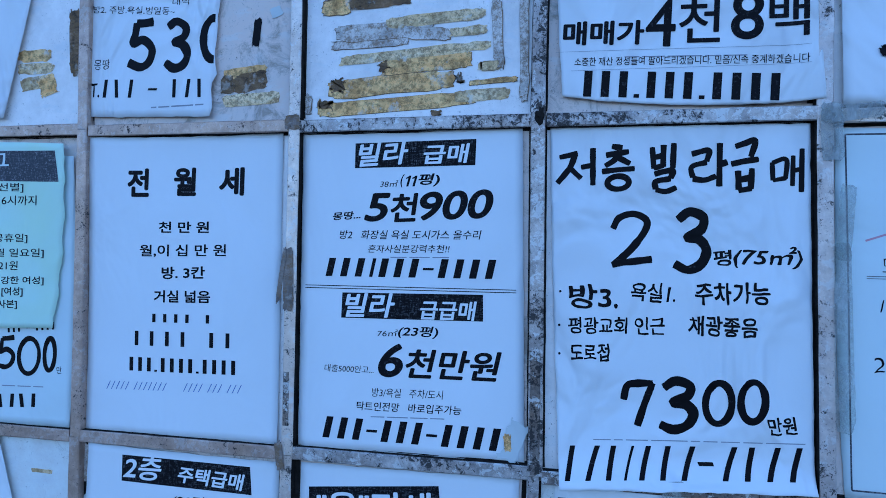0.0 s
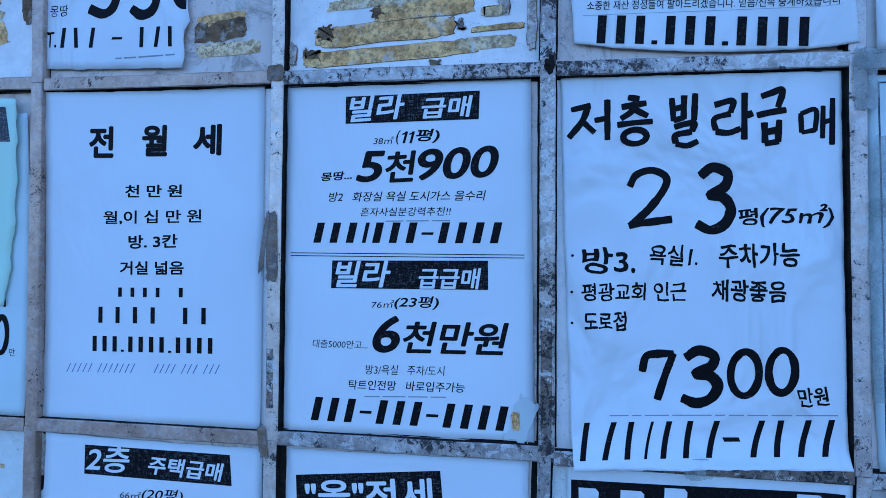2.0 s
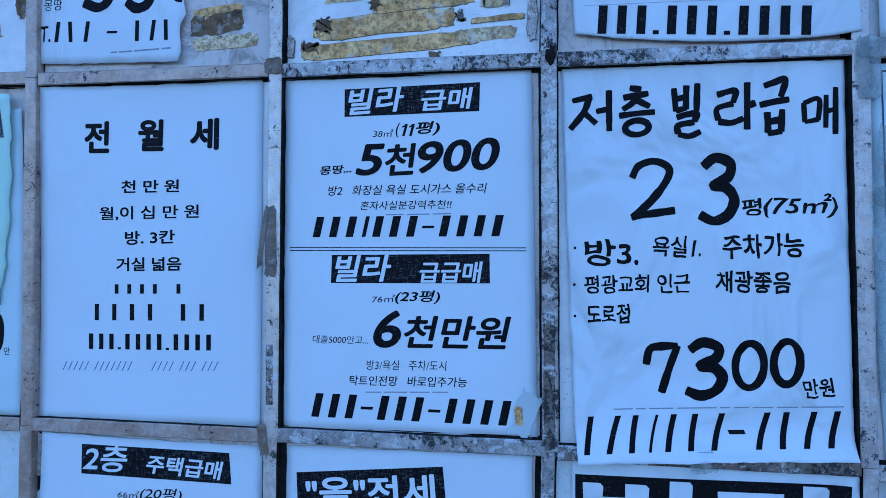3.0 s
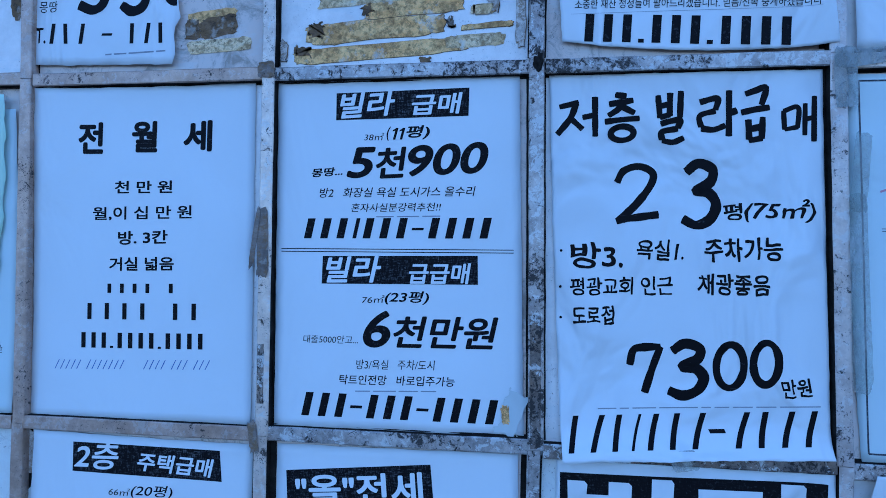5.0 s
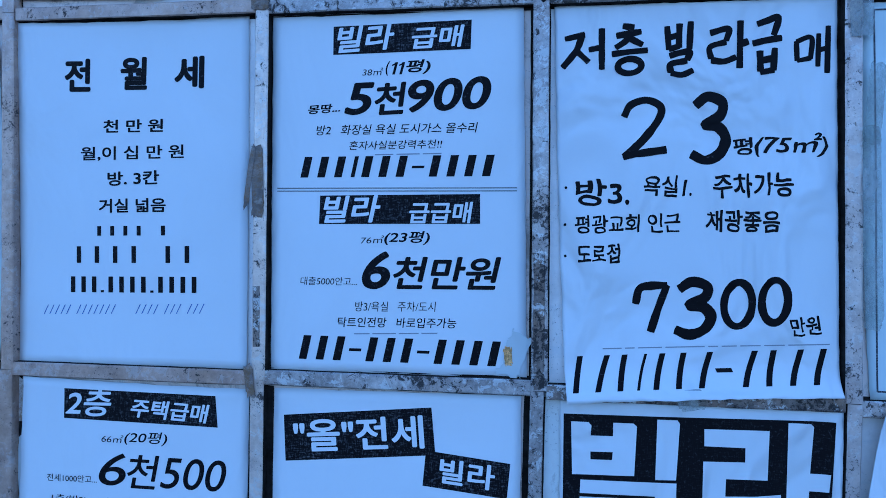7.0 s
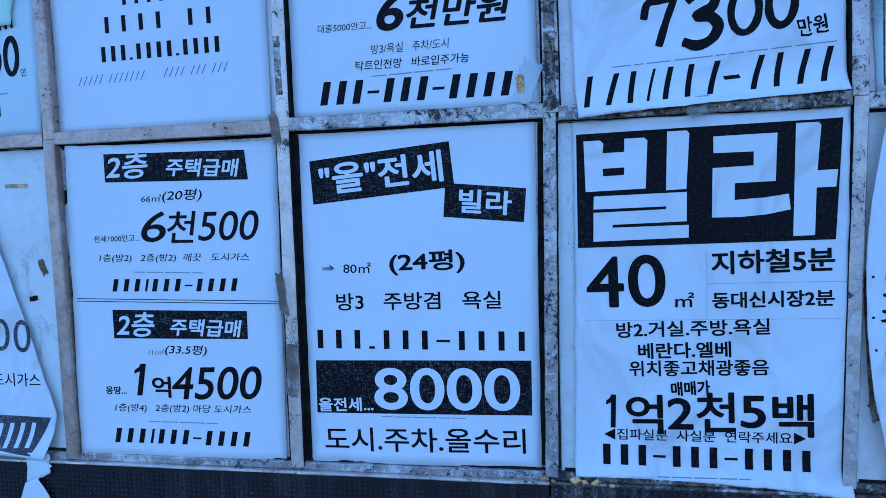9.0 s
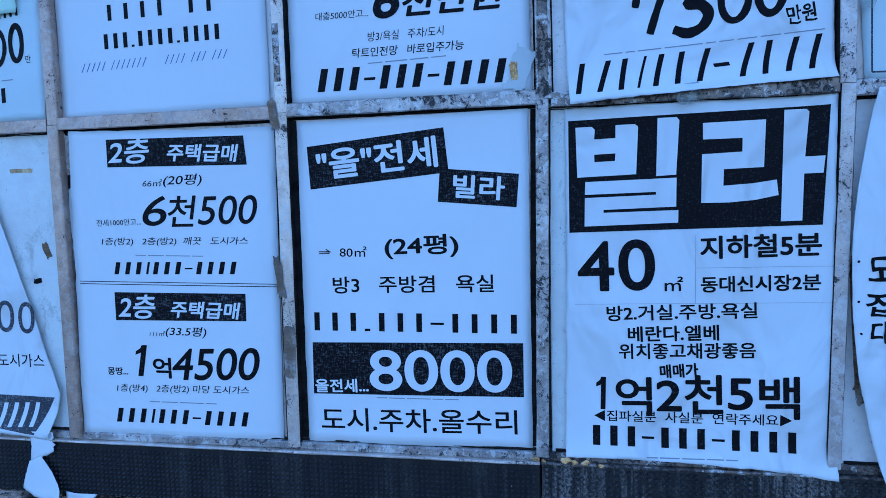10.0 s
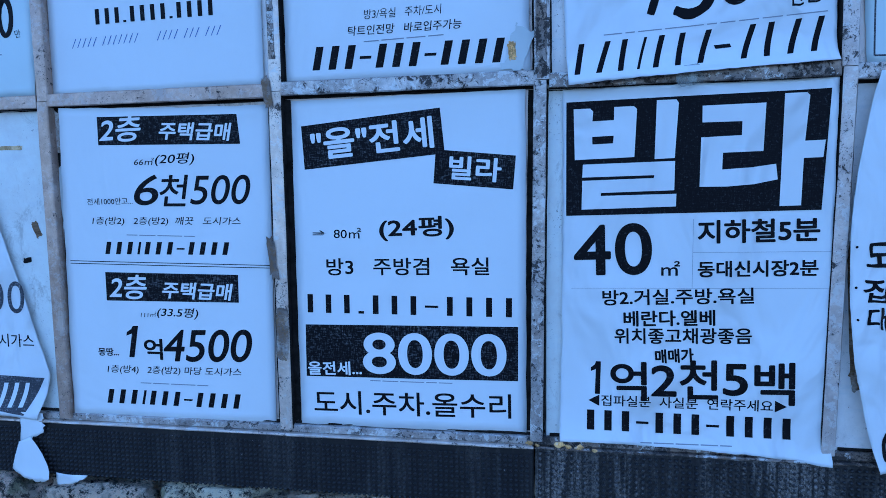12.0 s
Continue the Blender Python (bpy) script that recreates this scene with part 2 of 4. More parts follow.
def bar_mesh(ends, width, y_front, y_back, seed, steps=22):
    """A dented square tube between two points of the board."""
    (xa, za), (xb, zb) = ends
    run = Vector((xb - xa, 0, zb - za))
    along = run.normalized()
    side = Vector((along.z, 0, -along.x))
    bm = bmesh.new()
    ring_before = None
    half, cut = width / 2, 0.9
    shape = [(-half, y_back), (-half, y_front + cut), (-half + cut, y_front), (half - cut, y_front), (half, y_front + cut), (half, y_back)]
    for i in range(steps + 1):
        centre = Vector((xa, 0, za)) + run * (i / steps)
        ring = []
        for j, (s, y) in enumerate(shape):
            wob = noise.noise_vector(Vector((i * 0.45, j * 0.9, seed * 7.3))) * 0.45
            ring.append(bm.verts.new((centre + side * (s + wob.x) + Vector((0, y + (wob.y if 0 < j < 5 else 0), 0))) / 1000))
        if ring_before:
            for j in range(len(shape)):
                k = (j + 1) % len(shape)
                # the side faces take the second material
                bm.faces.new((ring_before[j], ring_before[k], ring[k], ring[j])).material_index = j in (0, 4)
        else:
            bm.faces.new(ring)
        ring_before = ring
    bm.faces.new(ring_before[::-1])
    bmesh.ops.recalc_face_normals(bm, faces=bm.faces[:])
    return bm


class Sheet:
    """A sheet of paper on the board: four corners, edges that bow or are torn, a bulge and lifted corners."""

    def __init__(self, owner, tl, tr, br, bl, rest=0.0, bulge=1.2, lift=(0, 0, 0, 0), bow=(0, 0, 0, 0), jag=(0.7, 0.7, 0.7, 0.7), kink=(0.5, 0), tail=0.0, edge=(0, 0),
                 material=None, seed=1, name="sheet", label="", grid=(26, 34)):
        self.owner, self.rest, self.bulge, self.lift, self.seed, self.tail, self.edge = owner, rest, bulge, lift, seed, tail, edge
        self.x = (tl[0] + tr[0] + br[0] + bl[0]) / 4
        self.z = (tl[1] + tr[1] + br[1] + bl[1]) / 4
        self.half = (max(tr[0], br[0]) - min(tl[0], bl[0])) / 2, (tl[1] + tr[1] - bl[1] - br[1]) / 4
        self.layer = 0
        nx, nz = grid
        if tail or edge != (0, 0):
            nx, nz = 80, 110
        bm = bmesh.new()
        rows = []
        for j in range(nz + 1):
            v = j / nz
            row = []
            for i in range(nx + 1):
                u = i / nx
                x = (1 - v) * ((1 - u) * tl[0] + u * tr[0]) + v * ((1 - u) * bl[0] + u * br[0])
                z = (1 - v) * ((1 - u) * tl[1] + u * tr[1]) + v * ((1 - u) * bl[1] + u * br[1])
                arch_v, arch_u = 4 * v * (1 - v), 4 * u * (1 - u)
                x += bow[0] * arch_v * (1 - u) ** 2 + bow[1] * arch_v * u ** 2
                x += kink[1] * u ** 2 * min(v / kink[0], (1 - v) / (1 - kink[0]))
                z += bow[2] * arch_u * (1 - v) ** 2 + bow[3] * arch_u * v ** 2
                rag = noise.noise(Vector((u * 9, v * 9, seed))) + 0.6 * noise.noise(Vector((u * 31, v * 31, seed + 5)))
                x += rag * (jag[0] * (1 - u) ** 6 + jag[1] * u ** 6)
                z += rag * (jag[2] * (1 - v) ** 6 + jag[3] * v ** 6)
                row.append(bm.verts.new((x / 1000, self.depth(x, z) / 1000, z / 1000)))
            rows.append(row)
        for a, b in zip(rows, rows[1:]):
            for i in range(nx):
                bm.faces.new((a[i], b[i], b[i + 1], a[i + 1])).smooth = True
        ob = part(name, bm, material or PAPER, owner, label)
        thick = ob.modifiers.new("thickness", "SOLIDIFY")
        thick.thickness, thick.offset = 0.00018, -1
        self.ob = ob

    def depth(self, x, z):
        u, v = (x - self.x) / self.half[0], (z - self.z) / self.half[1]
        u, v = max(-1.3, min(1.3, u)), max(-1.3, min(1.3, v))
        out = self.rest + self.bulge * (1 - 0.5 * u * u) * (1 - 0.5 * v * v)
        out += 0.5 * math.sin(2.3 * u + 1.7 * v + self.seed * 2.1) + 0.25 * math.sin(4.1 * u - 2.9 * v + self.seed)
        for (su, sv), up in zip(((-1, 1), (1, 1), (1, -1), (-1, -1)), self.lift):
            near = max(0.0, (su * u + sv * v - 0.4) / 1.6)
            out += up * near * near
        out += self.tail * min(1.0, max(0.0, (-v - 0.82) / 0.18)) ** 2
        out += self.edge[0] * min(1.0, max(0.0, (-u - 0.72) / 0.22)) ** 2 + self.edge[1] * min(1.0, max(0.0, (u - 0.72) / 0.22)) ** 2
        rim = max(0.0, max(abs(u), abs(v)) - 0.9) / 0.1
        out += 1.5 * min(1.0, rim) ** 2 * abs(noise.noise(Vector((x / 33, z / 33, self.seed * 3.1))))
        return -out


def draped(sheet, bm, up, step=14.0):
    """Lays a flat bmesh (x, z in millimetres) on the paper, up steps of ink above it."""
    if sheet.tail or sheet.edge != (0, 0):
        step = 5.0
    xs = [v.co.x for v in bm.verts]
    zs = [v.co.z for v in bm.verts]
    for values, normal in ((xs, Vector((1, 0, 0))), (zs, Vector((0, 0, 1)))):
        if max(values) - min(values) > step * 1.2:
            at = math.ceil(min(values) / step + 0.01) * step
            while at < max(values):
                bmesh.ops.bisect_plane(bm, geom=bm.verts[:] + bm.edges[:] + bm.faces[:], plane_co=normal * at, plane_no=normal)
                at += step
    gap = 0.30 if sheet.edge != (0, 0) else 0.16
    for v in bm.verts:
        v.co = (v.co.x / 1000, (sheet.depth(v.co.x, v.co.z) - gap * up - v.co.y) / 1000, v.co.z / 1000)
    return bm


def settle(points, x, z, width, height, turn, slant):
    """Slants flat points, fits them to a width and height, and sets them on a base line."""
    for p in points:
        p.x += slant * p.z
    x0, x1 = min(p.x for p in points), max(p.x for p in points)
    z0, z1 = min(p.z for p in points), max(p.z for p in points)
    c, s = math.cos(radians(turn)), math.sin(radians(turn))
    for p in points:
        px, pz = (p.x - x0) / (x1 - x0) * width, (p.z - z0) / (z1 - z0) * height
        p.x, p.z = x + px * c - pz * s, z + px * s + pz * c


def words(sheet, text, x, z, width, height, turn=0.0, bold=0.0, slant=0.0, ink=None, up=1, hand=0, cut=None):
    curve = bpy.data.curves.new("letters", "FONT")
    curve.body, curve.offset, curve.resolution_u = text, min(bold, 0.0), 8 if height > 15 else 4
    ob = new("letters", curve)
    bpy.context.view_layer.update()
    data = ob.to_mesh()
    bm = bmesh.new()
    bm.from_mesh(data)
    ob.to_mesh_clear()
    bpy.data.objects.remove(ob)
    bpy.data.curves.remove(curve)
    bmesh.ops.remove_doubles(bm, verts=bm.verts[:], dist=0.0005)
    for v in bm.verts:
        v.co = (v.co.x, 0, v.co.y)
    if text == "1" and not hand:
        # a heavy one: a stem with a flag at its top
        bm.free()
        bm = bmesh.new()
        for corners in (((0.17, 0), (0.34, 0), (0.34, 1), (0.17, 1)), ((0, 0.69), (0.17, 0.76), (0.17, 1), (0.13, 0.9), (0, 0.81))):
            bm.faces.new([bm.verts.new((px, 0, pz)) for px, pz in corners])
        bold = 0
    if bold > 0:
        first = bm.faces[:]
        ways = [(1, 1), (1, -1), (-1, 1)]
        if len(text) <= 6:
            ways += [(1.4, 0), (-1.4, 0), (0, 1.4), (0, -1.4)]
        for k, (sx, sz) in enumerate(ways):
            twin = bmesh.ops.duplicate(bm, geom=first)
            for v in [g for g in twin["geom"] if isinstance(g, bmesh.types.BMVert)]:
                v.co += Vector((sx * bold, (k + 1) * 0.006, sz * bold)) * 0.85
        for v in {v for f in first for v in f.verts}:
            v.co += Vector((-bold, 0, -bold)) * 0.85
    if hand:
        bmesh.ops.subdivide_edges(bm, edges=[e for e in bm.edges if e.calc_length() > 0.25], cuts=2)
        for v in bm.verts:
            shift = noise.noise_vector(Vector((v.co.x * 2.6, v.co.z * 2.6, x * 0.37 + z * 0.11)))
            fine = noise.noise_vector(Vector((v.co.x * 17, v.co.z * 17, x)))
            v.co += Vector((shift.x, 0, shift.z)) * 0.075 + Vector((fine.x, 0, fine.z)) * 0.008
    settle([v.co for v in bm.verts], x, z, width, height, turn, slant)
    if cut is not None:
        bmesh.ops.bisect_plane(bm, geom=bm.verts[:] + bm.edges[:] + bm.faces[:], plane_co=(cut, 0, 0), plane_no=(1, 0, 0), clear_outer=True)
    return part("text_line", draped(sheet, bm, up), ink or (BRUSH if hand else INK), sheet.owner)


ROUND = [(0.5 + 0.5 * math.cos(a), 0.5 + 0.5 * math.sin(a)) for a in [1.9 + 2 * math.pi * k / 12 for k in range(14)]]
STROKES = {
    "2": ([(0.05, 0.74), (0.2, 0.94), (0.55, 1), (0.86, 0.86), (0.82, 0.64), (0.48, 0.3), (0.06, 0.02)], [(0.04, 0.02), (0.4, 0.06), (1, 0.09)]),
    "3": ([(0.1, 0.88), (0.45, 1), (0.86, 0.88), (0.8, 0.68), (0.38, 0.56), (0.76, 0.5), (0.97, 0.3), (0.8, 0.08), (0.4, 0), (0, 0.12)],),
    "5": ([(0.32, 0.97), (0.26, 0.72), (0.2, 0.52), (0.6, 0.6), (0.97, 0.4), (0.86, 0.12), (0.5, 0), (0, 0.1)], [(0.32, 0.96), (0.65, 0.97), (1, 1)]),
    "7": ([(0.02, 0.62), (0.14, 0.93), (0.5, 0.97), (1, 0.95)], [(1, 0.95), (0.74, 0.5), (0.5, 0)]),
    "0": (ROUND,),
    "저": ([(0.05, 0.80), (0.52, 0.88)], [(0.46, 0.86), (0.32, 0.5), (0, 0.1)], [(0.32, 0.5), (0.62, 0.2)], [(0.62, 0.5), (0.9, 0.54)], [(0.92, 1), (0.93, 0)]),
    "층": ([(0.3, 1), (0.62, 0.95)], [(0.12, 0.80), (0.82, 0.86)], [(0.52, 0.84), (0.38, 0.68), (0.1, 0.55)], [(0.48, 0.74), (0.86, 0.58)],
          [(0, 0.42), (0.5, 0.45), (1, 0.46)], [(0.17 + 0.66 * x, 0.30 * y) for x, y in ROUND]),
    "빌": ([(0.05, 0.95), (0.12, 0.5)], [(0.5, 0.98), (0.48, 0.52)], [(0.08, 0.73), (0.48, 0.76)], [(0.12, 0.51), (0.5, 0.55)], [(0.9, 1), (0.86, 0.48)],
          [(0.15, 0.38), (0.5, 0.42), (0.86, 0.42), (0.78, 0.27)], [(0.78, 0.26), (0.2, 0.22), (0.2, 0.06)], [(0.2, 0.05), (0.6, 0), (1, 0.07)]),
    "라": ([(0.05, 0.80), (0.5, 0.85), (0.45, 0.6)], [(0.45, 0.58), (0.05, 0.5), (0.08, 0.25)], [(0.08, 0.22), (0.4, 0.17), (0.7, 0.24)],
          [(0.8, 1), (0.79, 0)], [(0.8, 0.5), (1, 0.55)]),
    "급": ([(0.15, 0.90), (0.5, 0.95), (0.88, 0.99), (0.72, 0.68)], [(0, 0.56), (0.5, 0.6), (1, 0.62)], [(0.25, 0.42), (0.28, 0.05)],
          [(0.76, 0.45), (0.72, 0.05)], [(0.27, 0.24), (0.72, 0.27)], [(0.27, 0.03), (0.75, 0.06)]),
    "매": ([(0.05, 0.72), (0.08, 0.3)], [(0.05, 0.71), (0.5, 0.77), (0.48, 0.32)], [(0.08, 0.3), (0.5, 0.34)], [(0.72, 0.85), (0.7, 0.15)],
          [(0.72, 0.5), (0.98, 0.53)], [(1, 1), (0.98, 0)]),
}


def brushed(sheet, sign, x, z, width, height, turn=0.0, pen=6.0, cut=None):
    """One character painted with round-ended marker strokes that swell and thin out."""
    bm = bmesh.new()
    for order, path in enumerate(STROKES[sign]):
        pts = [Vector((x + pen / 2 + u * (width - pen), 0, z + pen / 2 + v * (height - pen) + u * width * math.sin(radians(turn)))) for u, v in path]
        ends = [pts[0] * 2 - pts[1]] + pts + [pts[-1] * 2 - pts[-2]]
        line = []
        for a, b, c, d in zip(ends, ends[1:], ends[2:], ends[3:]):
            for k in range(8):
                t = k / 8
                line.append(0.5 * (2 * b + (c - a) * t + (2 * a - 5 * b + 4 * c - d) * t * t + (3 * b - a - 3 * c + d) * t ** 3))
        line.append(pts[-1])
        before = None
        last = len(line) - 1
        for i, p in enumerate(line):
            ahead = (line[min(i + 1, last)] - line[max(i - 1, 0)]).normalized()
            side = Vector((-ahead.z, 0, ahead.x))
            swell = 0.5 * pen * (0.92 + 0.22 * noise.noise(Vector((p.x * 0.11, p.z * 0.11, order + x))) + 0.06 * noise.noise(p * 0.9))
            near = min(i, last - i)
            swell *= (0.95, 0.99)[near] if near < 2 else 1.0
            back = ahead * (-0.06 * pen if i == 0 else 0.06 * pen if i == last else 0)
            ring = [bm.verts.new(p + side * swell * s + back * (1 - abs(s)) + Vector((0, order * 0.012, 0))) for s in (-1, -0.5, 0, 0.5, 1)]
            if before:
                for k in range(4):
                    bm.faces.new((before[k], before[k + 1], ring[k + 1], ring[k]))
            before = ring
    for f in bm.faces:
        f.normal_update()
    if cut is not None:
        bmesh.ops.bisect_plane(bm, geom=bm.verts[:] + bm.edges[:] + bm.faces[:], plane_co=(cut, 0, 0), plane_no=(1, 0, 0), clear_outer=True)
    return part("painted_letter", draped(sheet, bm, 1, 40.0), BRUSH, sheet.owner)


def bars(sheet, pattern, x, z, width, height, turn=0.0, fill=0.5, slant=0.0, ink=None, up=1, hand=0):
    """A row of plain bars: # a tall one, - a dash, . a dot, ) a thin one, _ a gap."""
    if ink is FAINT:
        height *= 0.6
    ratio = height / (width / len(pattern))
    corners, at = [], 0.0
    for i, sign in enumerate(pattern):
        spread = {"#": 1.0, "-": 0.9, ".": 0.55, ")": 0.6, "_": 0.8}[sign]
        a, b = at + spread * (0.5 - fill / 2), at + spread * (0.5 + fill / 2)
        low, high = 0.0, ratio
        if sign == "-":
            a, b, low, high = at + 0.1, at + 0.8, ratio * 0.40, ratio * 0.52
        elif sign == ".":
            low, high, a, b = 0.0, ratio * 0.14, at + 0.12, at + 0.42
        elif sign == ")":
            a, b = at + 0.25, at + 0.25 + fill * 0.5
        if sign != "_":
            sway = 0.12 * math.sin(i * 2.7 + x) * hand
            corners += [Vector(p) for p in ((a, 0, low), (b, 0, low), (b + sway, 0, high), (a + sway, 0, high))]
        at += spread
    if ink is FAINT:
        # small print that cannot be read: one bar for each word
        runs = [len(word) for word in pattern.split("_") if word]
        corners, at = [], 0.0
        for run in runs:
            corners += [Vector(p) for p in ((at, 0, 0), (at + run, 0, 0), (at + run, 0, 1), (at, 0, 1))]
            at += run + 0.7
    settle(corners, x, z, width, height, turn, slant)
    for i in range(0, len(corners), 4):
        bm = quad([(p.x, p.z) for p in corners[i:i + 4]])
        part("printed_bar", draped(sheet, bm, up), ink or (BRUSH if hand else INK), sheet.owner)


def quad(corners):
    bm = bmesh.new()
    bm.faces.new([bm.verts.new((x, 0, z)) for x, z in corners])
    bmesh.ops.recalc_face_normals(bm, faces=bm.faces[:])
    if bm.faces[:][0].normal.y > 0:
        bmesh.ops.reverse_faces(bm, faces=bm.faces[:])
    return bm


def panel(sheet, tl, tr, br, bl, ink=None):
    return part("heading_panel", draped(sheet, quad((tl, bl, br, tr)), 1), ink or TONER, sheet.owner, "solid black printed panel")


def block_letter(sheet, corners, outlines):
    """A white block letter of outlines (across, down) on a panel with those corners."""
    tl, tr, br, bl = corners
    bm = bmesh.new()
    for outline in outlines:
        ring = []
        for u, v in outline:
            top = [a + u * (c - a) for a, c in zip(tl, tr)]
            low = [a + u * (c - a) for a, c in zip(bl, br)]
            ring.append(bm.verts.new((top[0] + v * (low[0] - top[0]), 0, top[1] + v * (low[1] - top[1]))))
        bm.faces.new(ring)
    for f in bm.faces:
        f.normal_update()
    bmesh.ops.triangulate(bm, faces=bm.faces[:])
    for f in bm.faces:
        f.normal_update()
        if f.normal.y > 0:
            f.normal_flip()
    return part("heading_letter", draped(sheet, bm, 2), CRUMPLED, sheet.owner, "white block letter left blank in the black")


def rule(sheet, a, b, thick=0.6, ink=None, name="rule_line"):
    (xa, za), (xb, zb) = a, b
    long = math.hypot(xb - xa, zb - za)
    px, pz = -(zb - za) / long * thick / 2, (xb - xa) / long * thick / 2
    return part(name, draped(sheet, quad(((xa + px, za + pz), (xa - px, za - pz), (xb - px, zb - pz), (xb + px, zb + pz))), 1),
                ink or INK, sheet.owner)


def scrap(owner, x, z, width, height, y, material, seed, name="tape_residue", label="", turn=0.0, ragged=0.16, thick=0.35):
    """A flat torn scrap with a ragged outline."""
    bm = bmesh.new()
    ring = []
    count = 56
    for i in range(count):
        a = 2 * math.pi * i / count
        c, s = math.cos(a), math.sin(a)
        px = math.copysign(abs(c) ** 0.35, c) * width / 2
        pz = math.copysign(abs(s) ** 0.35, s) * height / 2
        r = noise.noise(Vector((c * 1.8, s * 1.8, seed * 3.1))) + 0.7 * noise.noise(Vector((c * 6, s * 6, seed * 1.7)))
        r2 = noise.noise(Vector((c * 4, s * 4, seed * 5.3 + 9)))
        px += r * ragged * min(width, height * 2.2, 40)
        pz += r2 * ragged * min(height, 30)
        t = radians(turn)
        ring.append(bm.verts.new(((x + px * math.cos(t) - pz * math.sin(t)) / 1000, y / 1000, (z + px * math.sin(t) + pz * math.cos(t)) / 1000)))
    face = bm.faces.new(ring)
    out = bmesh.ops.extrude_face_region(bm, geom=[face])
    for v in [g for g in out["geom"] if isinstance(g, bmesh.types.BMVert)]:
        v.co.y -= thick / 1000
    bmesh.ops.recalc_face_normals(bm, faces=bm.faces[:])
    bmesh.ops.triangulate(bm, faces=[f for f in bm.faces if len(f.verts) > 4])
    return part(name, bm, material, owner, label)


# ---- the large structure ----
ground_bm = bmesh.new()
bmesh.ops.create_grid(ground_bm, x_segments=8, y_segments=8, size=400)
bmesh.ops.translate(ground_bm, verts=ground_bm.verts[:], vec=(0, 0, -1.55))
solid("ground", ground_bm, ASPHALT, "grey asphalt street in front of the wall", "ground")
solid("wall_north", box(-6000, 6000, 45, 300, -470, 2600), CONCRETE, "weathered concrete wall behind the notice board", "wall")
stone_base = solid("wall_base", box(-6000, 6000, 40, 320, -1560, -470), MORTAR, "rubble stone wall base with dark mortar joints", "wall")

# ---- the notice board ----
V = [-469, -241, -11.3, 218.6, 446, 675]
ROWS = [(157, 462, 151.0), (-153, 145, -159.2), (-462, -165, -462)]
board = thing("notice_board", 100, 20, -465, "weathered metal notice board divided into cells by aluminium bars", "notice board")
part("backing", box(-480, 690, 14, 36, -464, 474, 1.5), CONCRETE, board, "dark sheet backing of the board")
SKINS = {(1, 0): SCUFFED, (2, 0): PANEL, (0, 0): PANEL, (0, 2): CREAM, (3, 2): CREAM, (2, 2): SCUFFED}
PANELS = {}
for col in range(5):
    for level, (low, high, _) in enumerate(ROWS):
        skin = SKINS.get((col, level), SCUFFED if (col + level) % 2 else PANEL)
        PANELS[col, level] = part("cell_panel", box(V[col] + 3, V[col + 1] - 3, 1.2, 13, low - 3, high + 3, 0.6), skin, board)


# shade on the bars' side faces is put in as a near-black material
def metal_bar(name, ends, width, y_front, seed, skin, shaded_sides=True):
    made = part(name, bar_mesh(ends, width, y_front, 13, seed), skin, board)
    made.data.materials.append(SEALANT_AND_SHADE if shaded_sides else skin)
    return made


def shade_strip(ends, seed, width=2.2):
    """An uneven near-black strip along a bar that stands in for the shade in the gap."""
    part("sealant_seam", bar_mesh(ends, width, 0.9 - 0.8 * (seed % 3), 13, seed * 3.7, 40), SEALANT_AND_SHADE, board)


# widths of the wider strips of painted gap shade: upright, length of it, side
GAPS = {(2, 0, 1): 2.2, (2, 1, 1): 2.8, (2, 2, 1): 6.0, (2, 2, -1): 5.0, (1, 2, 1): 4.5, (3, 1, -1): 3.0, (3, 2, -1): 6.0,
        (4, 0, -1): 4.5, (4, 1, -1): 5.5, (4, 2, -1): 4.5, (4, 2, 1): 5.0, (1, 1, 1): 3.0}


# every upright: its width and its x at the top, the upper joint, the lower joint (above, below) and the bottom
UPRIGHTS = ((12, -469, -469, -469, -469, -469, SIDE_BAR), (11.6, -247.5, -242.6, -239.2, -240.2, -238.2, SIDE_BAR),
            (11.6, -12.0, -10.8, -10.4, -11.0, -11.4, CLEAN_BAR), (12.4, 218, 216.6, 218.6, 217.0, 213.4, GRIMY_BAR),
            (12.2, 445.5, 442.6, 446.0, 447.0, 441.6, PALE_BAR), (12, 675, 675, 675, 675, 675, GRIMY_BAR))
for i, (wide, top, joint, above, below, foot, skin) in enumerate(UPRIGHTS):
    plain_side = i == 1
    lengths = [((top, 470), (joint, 151.5)), ((joint, 151), (above, -159)), ((below, -159.5), (foot, -461))]
    for k, ends in enumerate(lengths):
        narrow = wide - (2 if i in (3, 4) and k == 2 else 0)
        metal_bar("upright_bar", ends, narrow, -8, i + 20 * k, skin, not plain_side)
        (xa, za), (xb, zb) = ends
        if (i, k) == (3, 1):
            part("rust_crust", bar_mesh(((xb - 1.2, -52), (xb - 0.4, -158)), narrow - 3.4, -8.7, -6, 77), BLACKENED_BAR, board, "black grimy crust on a bar")
        if (i, k) == (2, 1):
            part("rust_crust", bar_mesh(((xb - 2.0, -82), (xb - 1.6, -132)), narrow - 5, -8.5, -6, 78), BLACKENED_BAR, board, "black grimy crust on a bar")
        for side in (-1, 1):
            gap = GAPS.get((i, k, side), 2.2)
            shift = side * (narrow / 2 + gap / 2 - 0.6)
            shade_strip(((xa + shift, za - 6), (xb + shift, zb + 6)), 7 * i + 3 * k + side + 1, gap)
